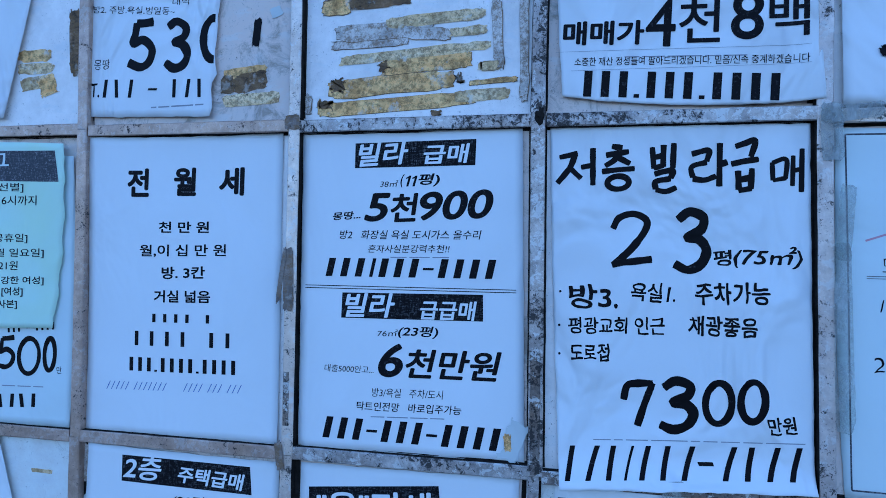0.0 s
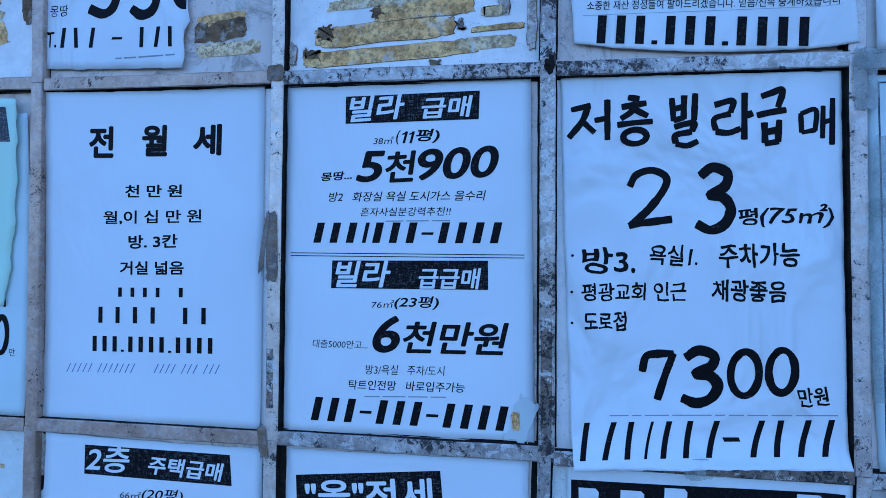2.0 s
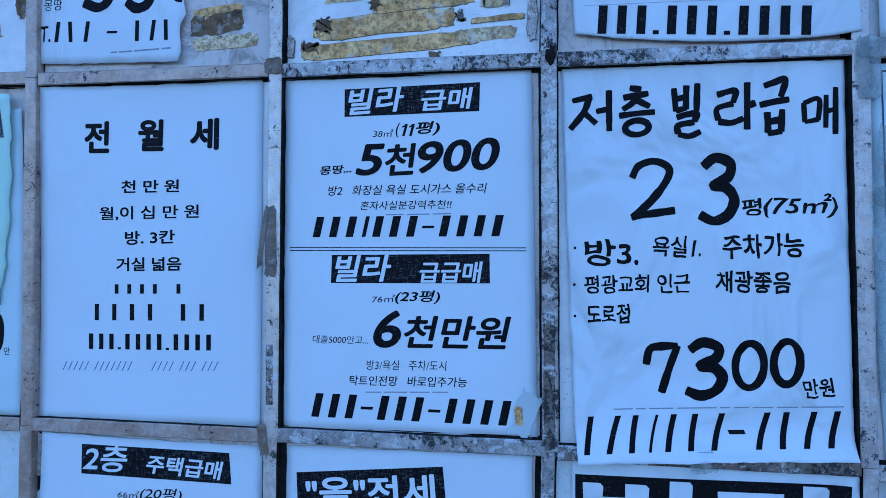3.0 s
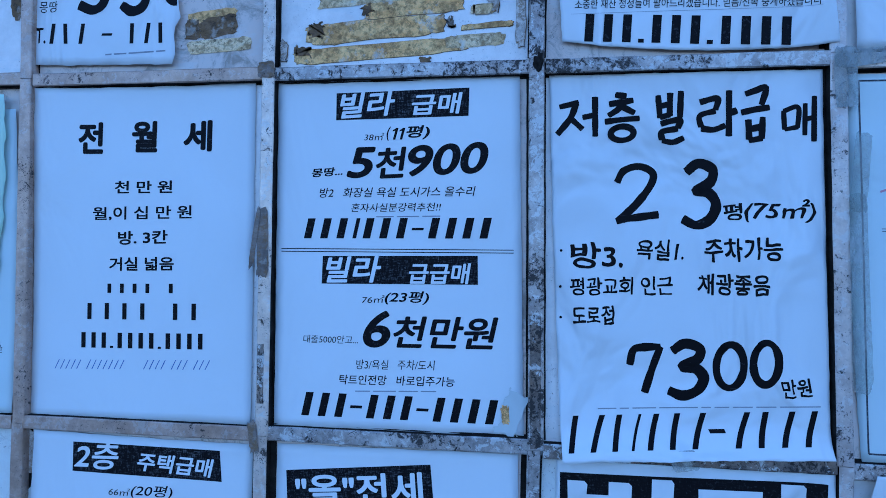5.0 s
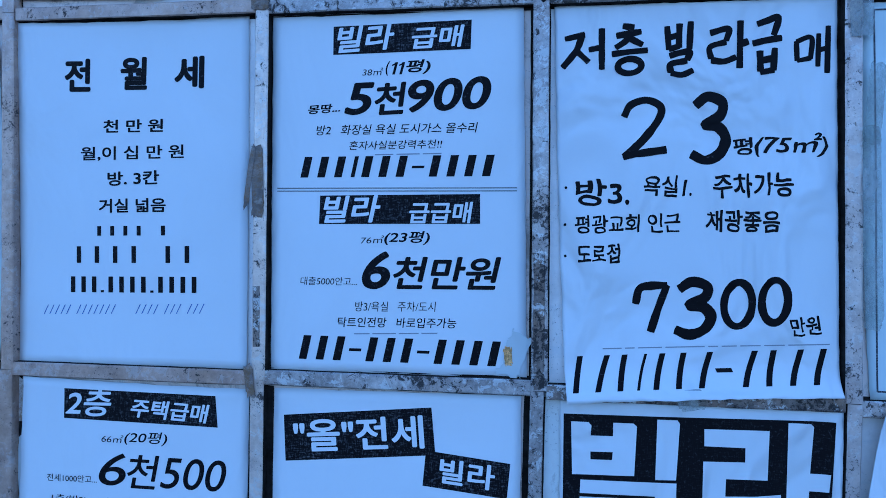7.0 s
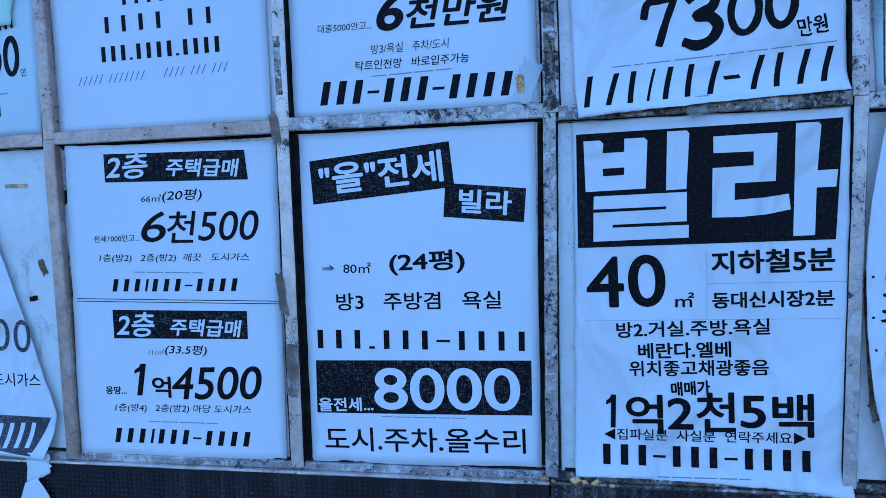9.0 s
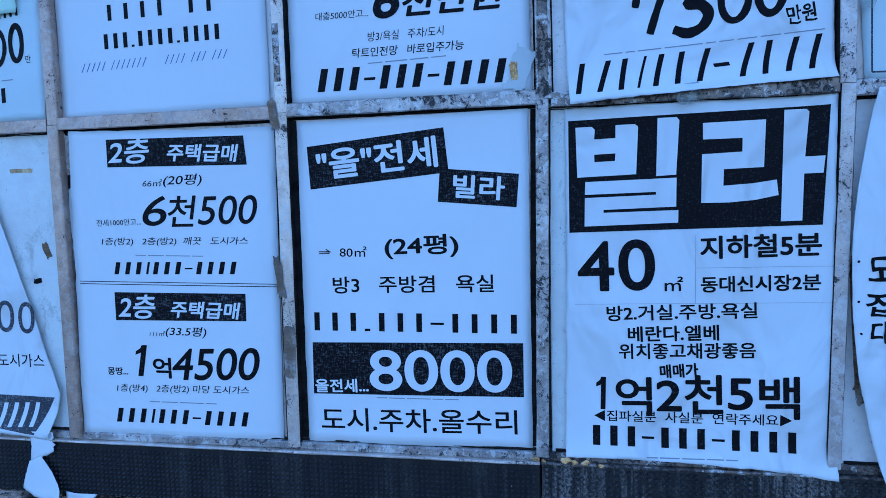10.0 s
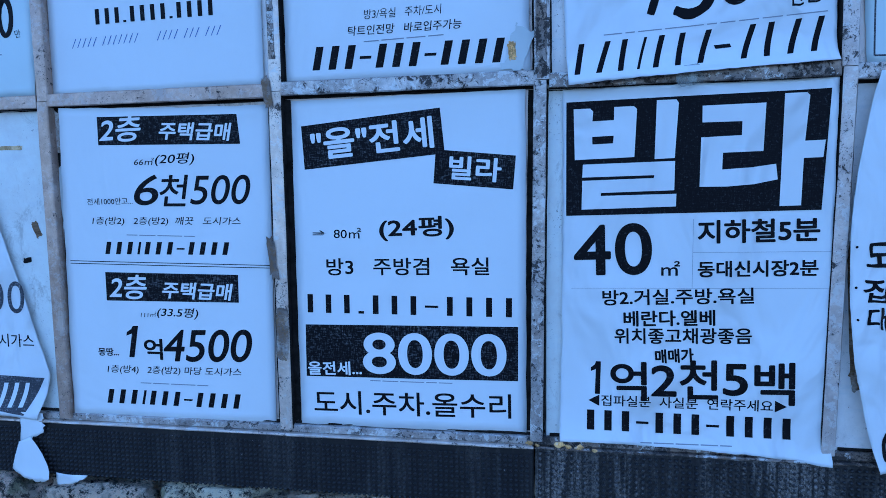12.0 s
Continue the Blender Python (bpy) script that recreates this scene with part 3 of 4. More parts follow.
SKIN_H = {0: [SIDE_BAR, SIDE_BAR, GRIMY_BAR, GRIMY_BAR, CLEAN_BAR], 1: [SIDE_BAR, SIDE_BAR, GRIMY_BAR, BLACKENED_BAR, GRIMY_BAR],
          2: [SIDE_BAR] * 5}
for i in range(5):
    a, b = V[i] + 5.5, V[i + 1] - 5.5
    z0 = [152, 149.8, 148.6, 148.2, 145][i]
    z1 = [-159, -158.2, -157.2, -160, -163][i]
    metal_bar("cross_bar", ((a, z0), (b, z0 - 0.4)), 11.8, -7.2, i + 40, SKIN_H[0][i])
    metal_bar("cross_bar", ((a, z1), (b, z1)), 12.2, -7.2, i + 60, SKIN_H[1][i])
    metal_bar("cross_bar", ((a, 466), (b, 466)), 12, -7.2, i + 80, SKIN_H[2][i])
    shade_strip(((a, z0 - 6.6), (b, z0 - 7.0)), i + 90)
    shade_strip(((a, z1 - 6.9), (b, z1 - 6.9)), i + 96)
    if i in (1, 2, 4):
        shade_strip(((a, z1 + 6.7), (b, z1 + 6.7)), i + 111)
metal_bar("bottom_rail", ((-480, -459.5), (211, -461.9)), 7, -4.5, 101, GRIMY_BAR, False)
metal_bar("bottom_rail", ((212, -461.9), (690, -463.5)), 7, -4.5, 102, BLACKENED_BAR, False)
part("ledge", bar_mesh(((-480, -464.4), (211, -466.8)), 2.4, -9, 13, 103, 60), CLEAN_BAR, board, "thin pale aluminium edge above the rubber")
part("ledge", bar_mesh(((212, -466.8), (690, -468.4)), 2.4, -8, 13, 104, 60), BLACKENED_BAR, board, "thin blackened aluminium edge above the rubber")
for i in range(5):
    shade_strip(((V[i] + 6, -455.2 - 0.8 * i), (V[i + 1] - 6, -456.0 - 0.8 * i)), 3 * i + 131, 3.0)
lump = bmesh.new()
bmesh.ops.create_icosphere(lump, subdivisions=3, radius=0.0056)
for v in lump.verts:
    v.co *= 1 + 0.7 * noise.noise(v.co * 330)
    v.co = (v.co.x * 0.8 + 0.2185, v.co.y * 0.5 - 0.007, v.co.z * 1.25 + 0.152)
part("sealant_lump", lump, SEALANT_AND_SHADE, board, "lump of dark sealant over a joint")

for x, z, size in ((207, -462, 3.4), (214, -464, 2.6), (233, -462, 4.6), (240, -464, 3.2), (249, -464, 3.8), (262, -466, 2.4)):
    crumb = bmesh.new()
    bmesh.ops.create_icosphere(crumb, subdivisions=2, radius=size * 0.62 / 1000)
    for v in crumb.verts:
        v.co *= 1 + 0.95 * noise.noise(v.co * 480 + Vector((x, 0, 0)))
        v.co = (v.co.x * 1.3 + x / 1000, v.co.y - 0.009, v.co.z * 0.8 + z / 1000)
    part("sealant_crumb", crumb, YELLOW_RESIDUE, board, "crumb of beige foam sealant")

# ---- rubber strips under the board ----
def rubber_strip(x0, x1, material, label, pitch, rise):
    owner = thing("rubber_strip", (x0 + x1) / 2, 0, -520, label, "rubber strip")
    part("strip", box(x0, x1, -5, 38, -519.5, -467, 1.2), material, owner)
    verts, faces = [], []
    cols, rows_up = int((x1 - x0 - 4) / pitch), int(52 / (0.93 * pitch))
    for i in range(cols):
        for j in range(rows_up):
            cx = x0 + 4 + i * pitch + random.uniform(-0.25, 0.25)
            cz = -516.5 + j * 0.93 * pitch + random.uniform(-0.2, 0.2) - 0.0043 * (cx - x0)
            if cz > -469 - 0.0043 * (cx + 480):
                continue
            first = len(verts)
            for radius, out in ((0.35 * pitch, -5.0), (0.24 * pitch, -5.0 - 0.8 * rise)):
                for k in range(6):
                    a = math.pi / 3 * k
                    verts.append(((cx + radius * math.cos(a)) / 1000, out / 1000, (cz + radius * math.sin(a)) / 1000))
            verts.append((cx / 1000, (-5.0 - rise) / 1000, cz / 1000))
            for k in range(6):
                m = (k + 1) % 6
                faces.append((first + k, first + m, first + 6 + m, first + 6 + k))
                faces.append((first + 6 + k, first + 6 + m, first + 12))
    data = bpy.data.meshes.new("studs")
    data.from_pydata([tuple(Vector(v) - owner.location) for v in verts], [], faces)
    data.materials.append(material)
    data.polygons.foreach_set("use_smooth", [True] * len(data.polygons))
    studs = new("studs", data)
    studs.parent = owner
    tagged(studs, "rows of small round rubber studs", kind="stuff")


rubber_strip(-480, 211, RUBBER, "black studded rubber strip under the notice board", 4.7, 1.9)
rubber_strip(212.5, 690, DUSTY_RUBBER, "black studded rubber strip streaked with grey dust", 5.3, 2.8)

# ---- posters, cell by cell ----
GROUP = "paper notices on the board"


def notice(x, z, label):
    return thing("poster", x, 0, z, label, "poster", GROUP)


A = Sheet(notice(-135, 0, "white printed rental notice with black Korean lettering"),
          (-238, 144), (-25, 144), (-23, -153), (-234, -155), bulge=0.8, lift=(2, 0, 0, 0), bow=(1.5, 0, -1.5, 0), seed=1)
words(A, "전", -192.6, 82.9, 24.4, 28.7, -0.4, bold=0.03)
words(A, "월", -141.0, 83.7, 24.9, 28.3, -0.4, bold=0.03)
words(A, "세", -91.6, 83.9, 27.1, 27.8, -0.4, bold=0.03)
words(A, "천 만 원", -155.9, 47.0, 55.3, 11.2, 0.3, bold=0.02)
words(A, "월,이 십 만 원", -176.5, 22.5, 94.9, 12.3, 1.0, bold=0.02)
words(A, "방. 3칸", -150.9, 0.9, 47.6, 12.3, 1.8, bold=0.02)
words(A, "거실 넓음", -158.8, -22.3, 61.8, 12.2, 1.0, bold=0.02)
bars(A, "####_#", -159.9, -41.9, 62.4, 8.3, 0.8, fill=.3)
bars(A, "####_##", -179.1, -65.6, 103.6, 14.4, 0.8, fill=.24)
bars(A, "###.####.####", -184.4, -91.1, 115.7, 13.7, 0.8, fill=.42)
bars(A, "#####_#######____####_###_###", -210.6, -110.9, 149.5, 8.2, 1.6, fill=.14, slant=.5, ink=PEN)
B = Sheet(notice(100, 0, "white printed notice with two property offers and black headings"),
          (-4, 143), (203, 143), (209, -152), (-2, -153), bulge=0.8, seed=2)
panel(B, (47.8, 132.4), (161.9, 133.9), (161.3, 110.4), (47.8, 109.2))
panel(B, (38.5, -6.9), (170.2, -5.4), (170.6, -29.2), (37.9, -30.3))
words(B, "빌라", 51.6, 110.1, 48.1, 21.8, 2.8, bold=0.02, slant=.2, ink=PAPER, up=2)
words(B, "급매", 113.6, 111.7, 43.0, 17.7, 1.1, bold=0.02, slant=.15, ink=PAPER, up=2)
words(B, "38㎡", 72.5, 91.5, 17.4, 6.3, -0.6, slant=.15)
words(B, "(", 92.0, 90.8, 3.8, 12.1, -0.6, bold=0.01, slant=.2)
words(B, "1", 97.1, 91.7, 5.1, 10.0, -0.6, slant=.2)
words(B, "1", 103.0, 91.7, 5.1, 9.9, -0.6, slant=.2)
words(B, "평)", 109.2, 91.2, 20.1, 12.0, 0.9, bold=0.02, slant=.2)
words(B, "몽땅...", 27.2, 60.2, 27.3, 7.5, 3.4, bold=0.02, slant=.15)
words(B, "5", 57.8, 59.1, 25.7, 26.4, 1.2, bold=0.02, slant=.2)
words(B, "천", 83.5, 58.6, 26.8, 26.1, 2.3, bold=.022, slant=.15)
words(B, "900", 111.4, 60.2, 67.5, 26.2, 2.2, bold=0.02, slant=.2)
words(B, "방2   화장실 욕실 도시가스 올수리", 34.4, 42.8, 133.6, 8.3, 0.4, bold=0.006, slant=.2)
words(B, "혼자사실분강력추천!!", 62.4, 30.5, 76.9, 7.3, 0.6, bold=0.004, slant=.15)
bars(B, "__####_#####_####", 84.2, 26.1, 54.6, 1.5, 0.7, fill=.8, ink=FAINT)
bars(B, "###)###-####", 21.3, 8.0, 160.4, 17.1, 0.3, fill=.46, slant=.2)
words(B, "빌라", 41.8, -29.7, 47.9, 22.4, 1.2, bold=0.02, slant=.2, ink=PAPER, up=2)
words(B, "급급매", 113.2, -29.5, 51.8, 17.3, 0.7, bold=0.02, slant=.15, ink=PAPER, up=2)
words(B, "76㎡", 73.4, -46.1, 19.4, 6.2, 2.1, slant=.15)
words(B, "(23평)", 92.8, -46.9, 37.5, 11.2, 0.6, bold=0.015, slant=.2)
words(B, "대출5000안고...", 22.6, -80.7, 47.9, 6.8, 0.3, slant=.1)
words(B, "6", 74.8, -83.4, 23.6, 30.8, 1.6, bold=0.02, slant=.2)
words(B, "천만원", 100.5, -82.6, 87.5, 26.2, 0.6, bold=0.02, slant=.2)
words(B, "방3/욕실   주차/도시", 69.3, -101.5, 66.6, 8.1, 1.0, slant=.1)
words(B, "탁트인전망   바로입주가능", 54.9, -114.6, 97.7, 8.1, 0.8, bold=0.008, slant=.12)
bars(B, "####_######_#####_####", 68.6, -120.3, 68.7, 1.5, 1.9, fill=.8, ink=FAINT)
bars(B, "###-###-####", 22.0, -141.8, 166.3, 19.7, -0.2, fill=.46, slant=.2)
for dz in (0, -2.4):
    rule(B, (1.5, -0.8 + dz), (199.5, -0.5 + dz), 0.7)
scrap(B.owner, 199, -133, 19, 36, -1.4, OLD_PAPER, 4, "torn_corner", "torn grey paper corner", -18, 0.2, 0.1)
scrap(B.owner, 194, -134, 6, 15, -1.7, YELLOW_RESIDUE, 7, "tape_residue", "yellowed scrap of tape", 5, 0.2, 0.1)
C = Sheet(notice(335, 0, "white notice hand-lettered with a black marker"),
          (227, 142), (434, 140.5), (438, -154.5), (239, -166), bulge=1.6, lift=(0, 1, 2, 2), bow=(-1, 0, 0, 1), tail=14, material=CRUMPLED, seed=3)
brushed(C, "저", 231.2, 87.9, 37.6, 37.3, 1.8, pen=5.3)
brushed(C, "층", 268.8, 85.1, 32.0, 42.3, 1.3, pen=5.3)
brushed(C, "빌", 308.7, 82.4, 25.7, 45.6, 2.8, pen=5.3)
brushed(C, "라", 339.8, 85.6, 34.4, 41.2, 3.5, pen=5.3)
brushed(C, "급", 372.0, 82.0, 26.2, 47.4, 2.7, pen=5.3)
brushed(C, "매", 402.5, 81.8, 27.8, 39.3, 2.5, pen=4.2)
brushed(C, "2", 276.4, 19.1, 39.5, 49.5, 3.7, pen=6.1)
brushed(C, "3", 326.8, 15.1, 34.2, 56.7, 4.2, pen=8.5)
words(C, "평", 361.8, 23.8, 14.1, 13.2, 2.8, bold=0.018, hand=1)
words(C, "(75㎡)", 376.7, 22.6, 52.3, 18.6, -0.6, bold=0.015, slant=.2, hand=1)
words(C, "방3.", 244.7, -14.8, 41.2, 21.4, 0.3, bold=0.018, hand=1)
words(C, "욕실1.", 296.1, -7.1, 35.7, 17.2, -2.3, bold=0.015, slant=.1, hand=1)
words(C, "주차가능", 347.5, -9.1, 58.1, 19.2, 1.5, bold=0.02, hand=1)
words(C, "평광교회 인근", 244.9, -37.3, 79.3, 15.4, 1.7, bold=0.018, hand=1)
words(C, "채광좋음", 342.2, -34.2, 53.5, 17.3, -0.9, bold=0.02, hand=1)
words(C, "도로접", 247.5, -60.5, 32.6, 15.5, 2.5, bold=0.018, hand=1)
brushed(C, "7", 287.9, -115.9, 29.9, 42.6, 5.5, pen=6.1)
brushed(C, "3", 316.8, -118.3, 35.4, 48.7, 5.3, pen=8.5)
brushed(C, "0", 353.4, -109.8, 26.3, 39.3, 5.7, pen=6.1)
brushed(C, "0", 380.4, -106.2, 24.5, 38.0, 5.8, pen=6.1)
words(C, "만원", 404.8, -112.9, 21.2, 14.9, 7.5, bold=0.018, hand=1)
bars(C, "####_##_#####__########_##__###_####_####__###-####", 267.0, -125.9, 164.4, 1.4, 3.0, fill=.3, ink=FAINT)
bars(C, "###)###-####", 243.6, -158.2, 187.8, 26.0, 3.7, fill=.26, slant=.28, hand=1)
for x, z in ((236.5, -1.5), (236, -30.5), (236.5, -55)):
    words(C, ".", x, z, 2.2, 2.2, hand=1)
D = Sheet(notice(-125, -310, "white printed notice offering two-storey houses, curling from its cell"),
          (-226, -165), (-20, -169), (-24, -459), (-231, -458), bulge=1.4, lift=(3, 0, 0, 3), bow=(-2, 0, -1, -1), seed=4)
panel(D, (-188.0, -174.4), (-50.9, -176.1), (-48.5, -202.5), (-188.2, -200.2))
panel(D, (-189.5, -318.8), (-55.5, -320.7), (-55.7, -346.3), (-189.7, -345.9))
words(D, "2층", -186.9, -198.2, 42.8, 23.6, 1.2, bold=0.015, slant=.2, ink=PAPER, up=2)
words(D, "주택급매", -127.1, -196.8, 70.7, 16.1, -2.4, bold=0.02, slant=.15, ink=PAPER, up=2)
words(D, "66㎡", -153.1, -219.2, 20.0, 6.7, -1.3, slant=.15)
words(D, "(20평)", -132.1, -220.7, 38.8, 11.7, 0.2, bold=.006, slant=.2)
words(D, "전세1000안고...", -203.7, -255.6, 47.0, 6.3, 0.6, bold=0.005)
words(D, "6", -155.1, -256.2, 24.7, 28.1, -0.7, bold=.004, slant=.2)
words(D, "천", -129.3, -257.5, 28.8, 28.9, -0.7, bold=.008, slant=.15)
words(D, "500", -99.3, -256.3, 59.0, 26.5, -0.2, bold=.004, slant=.2)
words(D, "1층(방2)   2층(방2)  깨끗   도시가스", -199.8, -274.8, 148.8, 8.4, -0.6, bold=0.004, slant=.15)
bars(D, "####_######_#########_####", -164.6, -284.0, 68.7, 1.3, -1.5, fill=.8, ink=FAINT)
bars(D, "###)###-####", -188.2, -301.6, 125.4, 11.6, -0.4, fill=.42, slant=.2)
words(D, "2층", -186.6, -344.3, 39.5, 23.2, -0.1, bold=0.015, slant=.2, ink=PAPER, up=2)
words(D, "주택급매", -131.9, -343.1, 70.8, 15.9, -1.4, bold=0.02, slant=.15, ink=PAPER, up=2)
words(D, "111㎡", -155.3, -361.2, 16.4, 4.9, 1.0, slant=.15)
words(D, "(33.5평)", -138.4, -362.0, 42.0, 10.7, -1.2, bold=0.01, slant=.2)
words(D, "몽땅...", -202.2, -399.6, 21.7, 7.8, 0.1, bold=0.02)
words(D, "1", -171.0, -400.4, 13.1, 30.2, 1.6, bold=0.028, slant=.2)
words(D, "억", -153.9, -402.1, 19.4, 20.3, 0.0, bold=0.02)
words(D, "4500", -133.5, -403.7, 89.6, 30.7, 1.3, bold=0.009, slant=.2)
words(D, "1층(방4)   2층(방2) 마당 도시가스", -193.8, -417.1, 137.4, 8.8, 0.3, bold=0.004, slant=.15)
bars(D, "####_######_#########_####", -159.6, -425.4, 69.9, 1.4, -0.2, fill=.8, ink=FAINT)
bars(D, "###)###-####", -195.9, -445.8, 138.1, 13.8, -0.2, fill=.42, slant=.2)
for dz in (0, -2.4):
    rule(D, (-226, -308 + dz), (-23, -312 + dz), 0.7)
E = Sheet(notice(103, -310, "white printed notice with tilted black heading panels"),
          (1, -167), (205, -165), (205, -458), (1, -457), bulge=0.8, seed=5)
panel(E, (9.4, -189.0), (133.2, -177.4), (136.9, -215.7), (11.6, -226.9))
panel(E, (129.2, -212.2), (196.9, -219.1), (194.4, -247.1), (126.7, -240.8))
panel(E, (7.9, -365.2), (198.1, -364.0), (197.9, -411.5), (7.1, -412.8))
words(E, "\"올\"전세", 19.2, -219.6, 109.4, 26.9, 4.7, bold=0.02, ink=PAPER, up=2)
words(E, "빌라", 139.5, -237.7, 44.7, 20.3, -4.7, bold=0.02, ink=PAPER, up=3)
words(E, "⇒", 17.2, -286.8, 12.6, 6.5, -0.2)
words(E, "80㎡", 36.6, -287.4, 24.8, 9.5, -1.4, bold=0.006)
words(E, "(24평)", 78.2, -290.5, 65.9, 20.5, 1.5, bold=0.018)
words(E, "방3   주방겸   욕실", 29.2, -320.7, 144.7, 15.4, 0.4, bold=0.014)
bars(E, "###.###-####", 10.4, -354.2, 182.5, 16.6, -0.5, fill=.3)
words(E, "올전세...", 8.8, -411.7, 50.6, 12.6, 1.3, bold=0.02, ink=PAPER, up=2)
words(E, "8000", 60.5, -409.0, 127.8, 37.5, 0.5, bold=0.012, ink=PAPER, up=2)
bars(E, "####_######_#########_####_#####", 66.6, -415.5, 74.2, 1.3, -0.0, fill=.8, ink=FAINT)
words(E, "도시.주차.올수리", 13.4, -447.5, 178.6, 21.7, 0.8, bold=0.012)
F = Sheet(notice(340, -315, "white printed sale notice with a huge black heading, hanging loose"),
          (235, -167), (440.5, -166), (444, -469.5), (233, -460.5), rest=0.4, bulge=1.6, lift=(0, 1, 0, 1), bow=(1, -2, 0, 3), tail=6, edge=(0, 3), material=CRUMPLED, seed=6)
panel(F, (238.0, -177.3), (435.4, -174.2), (431.4, -266.6), (238.0, -269.6), ink=SOLID_TONER)
words(F, "4", 244.8, -319.4, 29.8, 41.9, 1.3, bold=.012)
words(F, "0", 278.2, -319.2, 29.2, 42.8, 2.2, bold=.012)
words(F, "㎡", 314.0, -319.0, 14.5, 12.1, 0.4, bold=0.01)
words(F, "지하철5분", 341.5, -293.1, 89.9, 18.9, 1.3, bold=0.022)
words(F, "동대신시장2분", 342.1, -320.2, 89.1, 13.2, 1.2, bold=0.026)
words(F, "방2.거실.주방.욕실", 267.9, -344.4, 117.3, 13.1, 1.7, bold=0.02)
words(F, "베란다.엘베", 285.0, -361.8, 71.5, 13.2, 1.9, bold=0.02)
words(F, "위치좋고채광좋음", 277.8, -376.4, 106.7, 13.2, 1.4, bold=0.02)
words(F, "매매가", 310.7, -392.3, 30.3, 11.9, 4.4, bold=0.028)
words(F, "1", 258.3, -419.3, 7.9, 27.9, -1.4, bold=.012)
words(F, "억", 275.1, -424.6, 29.3, 33.0, 1.3, bold=.016)
words(F, "2", 307.5, -419.9, 20.3, 26.4, 0.8, bold=.016)
words(F, "천", 330.1, -421.4, 30.1, 32.9, 1.3, bold=.016)
words(F, "5", 363.6, -417.3, 19.1, 26.9, 0.8, bold=.016)
words(F, "백", 387.7, -424.4, 30.7, 35.6, 1.4, bold=.016)
words(F, "◀집파실분  사실분  연락주세요▶", 257.0, -429.7, 155.3, 9.6, 0.1, bold=0.01)
bars(F, "###-###-####", 255.7, -450.1, 159.9, 16.9, -0.4, fill=.42)
bars(F, "####_#######_########_######_####", 299.0, -458.9, 71.8, 1.5, 0.2, fill=.8, ink=FAINT)
HEADING = ((238.0, -177.3), (435.4, -174.2), (431.4, -266.6), (238.0, -269.6))
block_letter(F, HEADING, (
    ((0.029, 0.063), (0.096, 0.064), (0.108, 0.093), (0.105, 0.176), (0.105, 0.311), (0.106, 0.377), (0.107, 0.505), (0.035, 0.508)),
    ((0.191, 0.062), (0.268, 0.063), (0.281, 0.088), (0.275, 0.501), (0.190, 0.504), (0.189, 0.375), (0.191, 0.309), (0.191, 0.175)),
    ((0.105, 0.176), (0.191, 0.175), (0.191, 0.309), (0.105, 0.311)),
    ((0.106, 0.377), (0.189, 0.375), (0.190, 0.504), (0.107, 0.505)),
    ((0.357, 0.024), (0.432, 0.025), (0.442, 0.053), (0.434, 0.522), (0.355, 0.526)),
    ((0.068, 0.550), (0.436, 0.548), (0.437, 0.800), (0.143, 0.805), (0.143, 0.831), (0.446, 0.831), (0.446, 0.941), (0.064, 0.948), (0.066, 0.693), (0.355, 0.689), (0.356, 0.664), (0.066, 0.664))))
block_letter(F, HEADING, (
    ((0.533, 0.090), (0.771, 0.090), (0.771, 0.492), (0.619, 0.494), (0.619, 0.636), (0.732, 0.626), (0.821, 0.603), (0.831, 0.735), (0.743, 0.769), (0.644, 0.782), (0.535, 0.777), (0.533, 0.357), (0.687, 0.352), (0.686, 0.235), (0.535, 0.231)),
    ((0.837, 0.021), (0.917, 0.023), (0.928, 0.047), (0.922, 0.421), (0.993, 0.420), (0.990, 0.563), (0.922, 0.563), (0.925, 0.959), (0.844, 0.960))))
for a, b in (((338, -300), (440, -299)), ((242, -330), (440, -328)), ((338, -273), (338, -329))):
    rule(F, a, b, 0.25, FAINT)
G = Sheet(notice(335, 310, "white printed sale notice with a curling lower edge"),
          (219, 455), (425, 448), (443, 159), (237, 169), rest=1.5, bulge=2, lift=(0, 0, 2, 2), bow=(0, 0, 0, -6), edge=(0, 4), material=CRUMPLED, seed=7)
words(G, "매매가", 236.5, 213.4, 67.7, 21.1, -2.3, bold=0.028)
words(G, "4", 305.1, 208.6, 24.1, 40.6, -2.0, bold=.010)
words(G, "천", 331.9, 210.5, 32.7, 37.2, -1.5, bold=.010)
words(G, "8", 372.6, 211.2, 25.2, 40.6, -2.2, bold=.010)
words(G, "백", 402.2, 211.4, 29.3, 34.4, -0.5, bold=.010)
bars(G, "####_######_#########_####_######", 288.6, 200.5, 97.3, 1.5, -1.8, fill=.8, ink=FAINT)
words(G, "소중한 재산 정성들여 팔아드리겠습니다. 믿음/신속 중계하겠습니다", 246.9, 195.1, 184.9, 7.3, -1.8, bold=0.004)
bars(G, "###.###.####", 254.4, 168.1, 155.6, 22.5, -3.3, fill=.46)
for a, b in (((231, 208), (433, 204)), ((244, 191), (433, 189))):
    rule(G, a, b, 0.25, FAINT)
H = Sheet(notice(-170, 300, "white hand-lettered notice with a torn side"),
          (-249, 448), (-88, 444), (-101, 161), (-243, 165), rest=0.6, bulge=1, lift=(0, 0, 5, 1), jag=(0, 7, 0, 1.5), material=CRUMPLED, seed=8)
words(H, "방2. 주방.욕실.범일동~", -239.3, 272.2, 94.6, 8.3, -4.4, hand=1)
words(H, "대박", -148.0, 275.0, 20.2, 7.6, -0.6, hand=1)
brushed(H, "5", -200.1, 209.8, 36.3, 55.7, -1.7, pen=9.5)
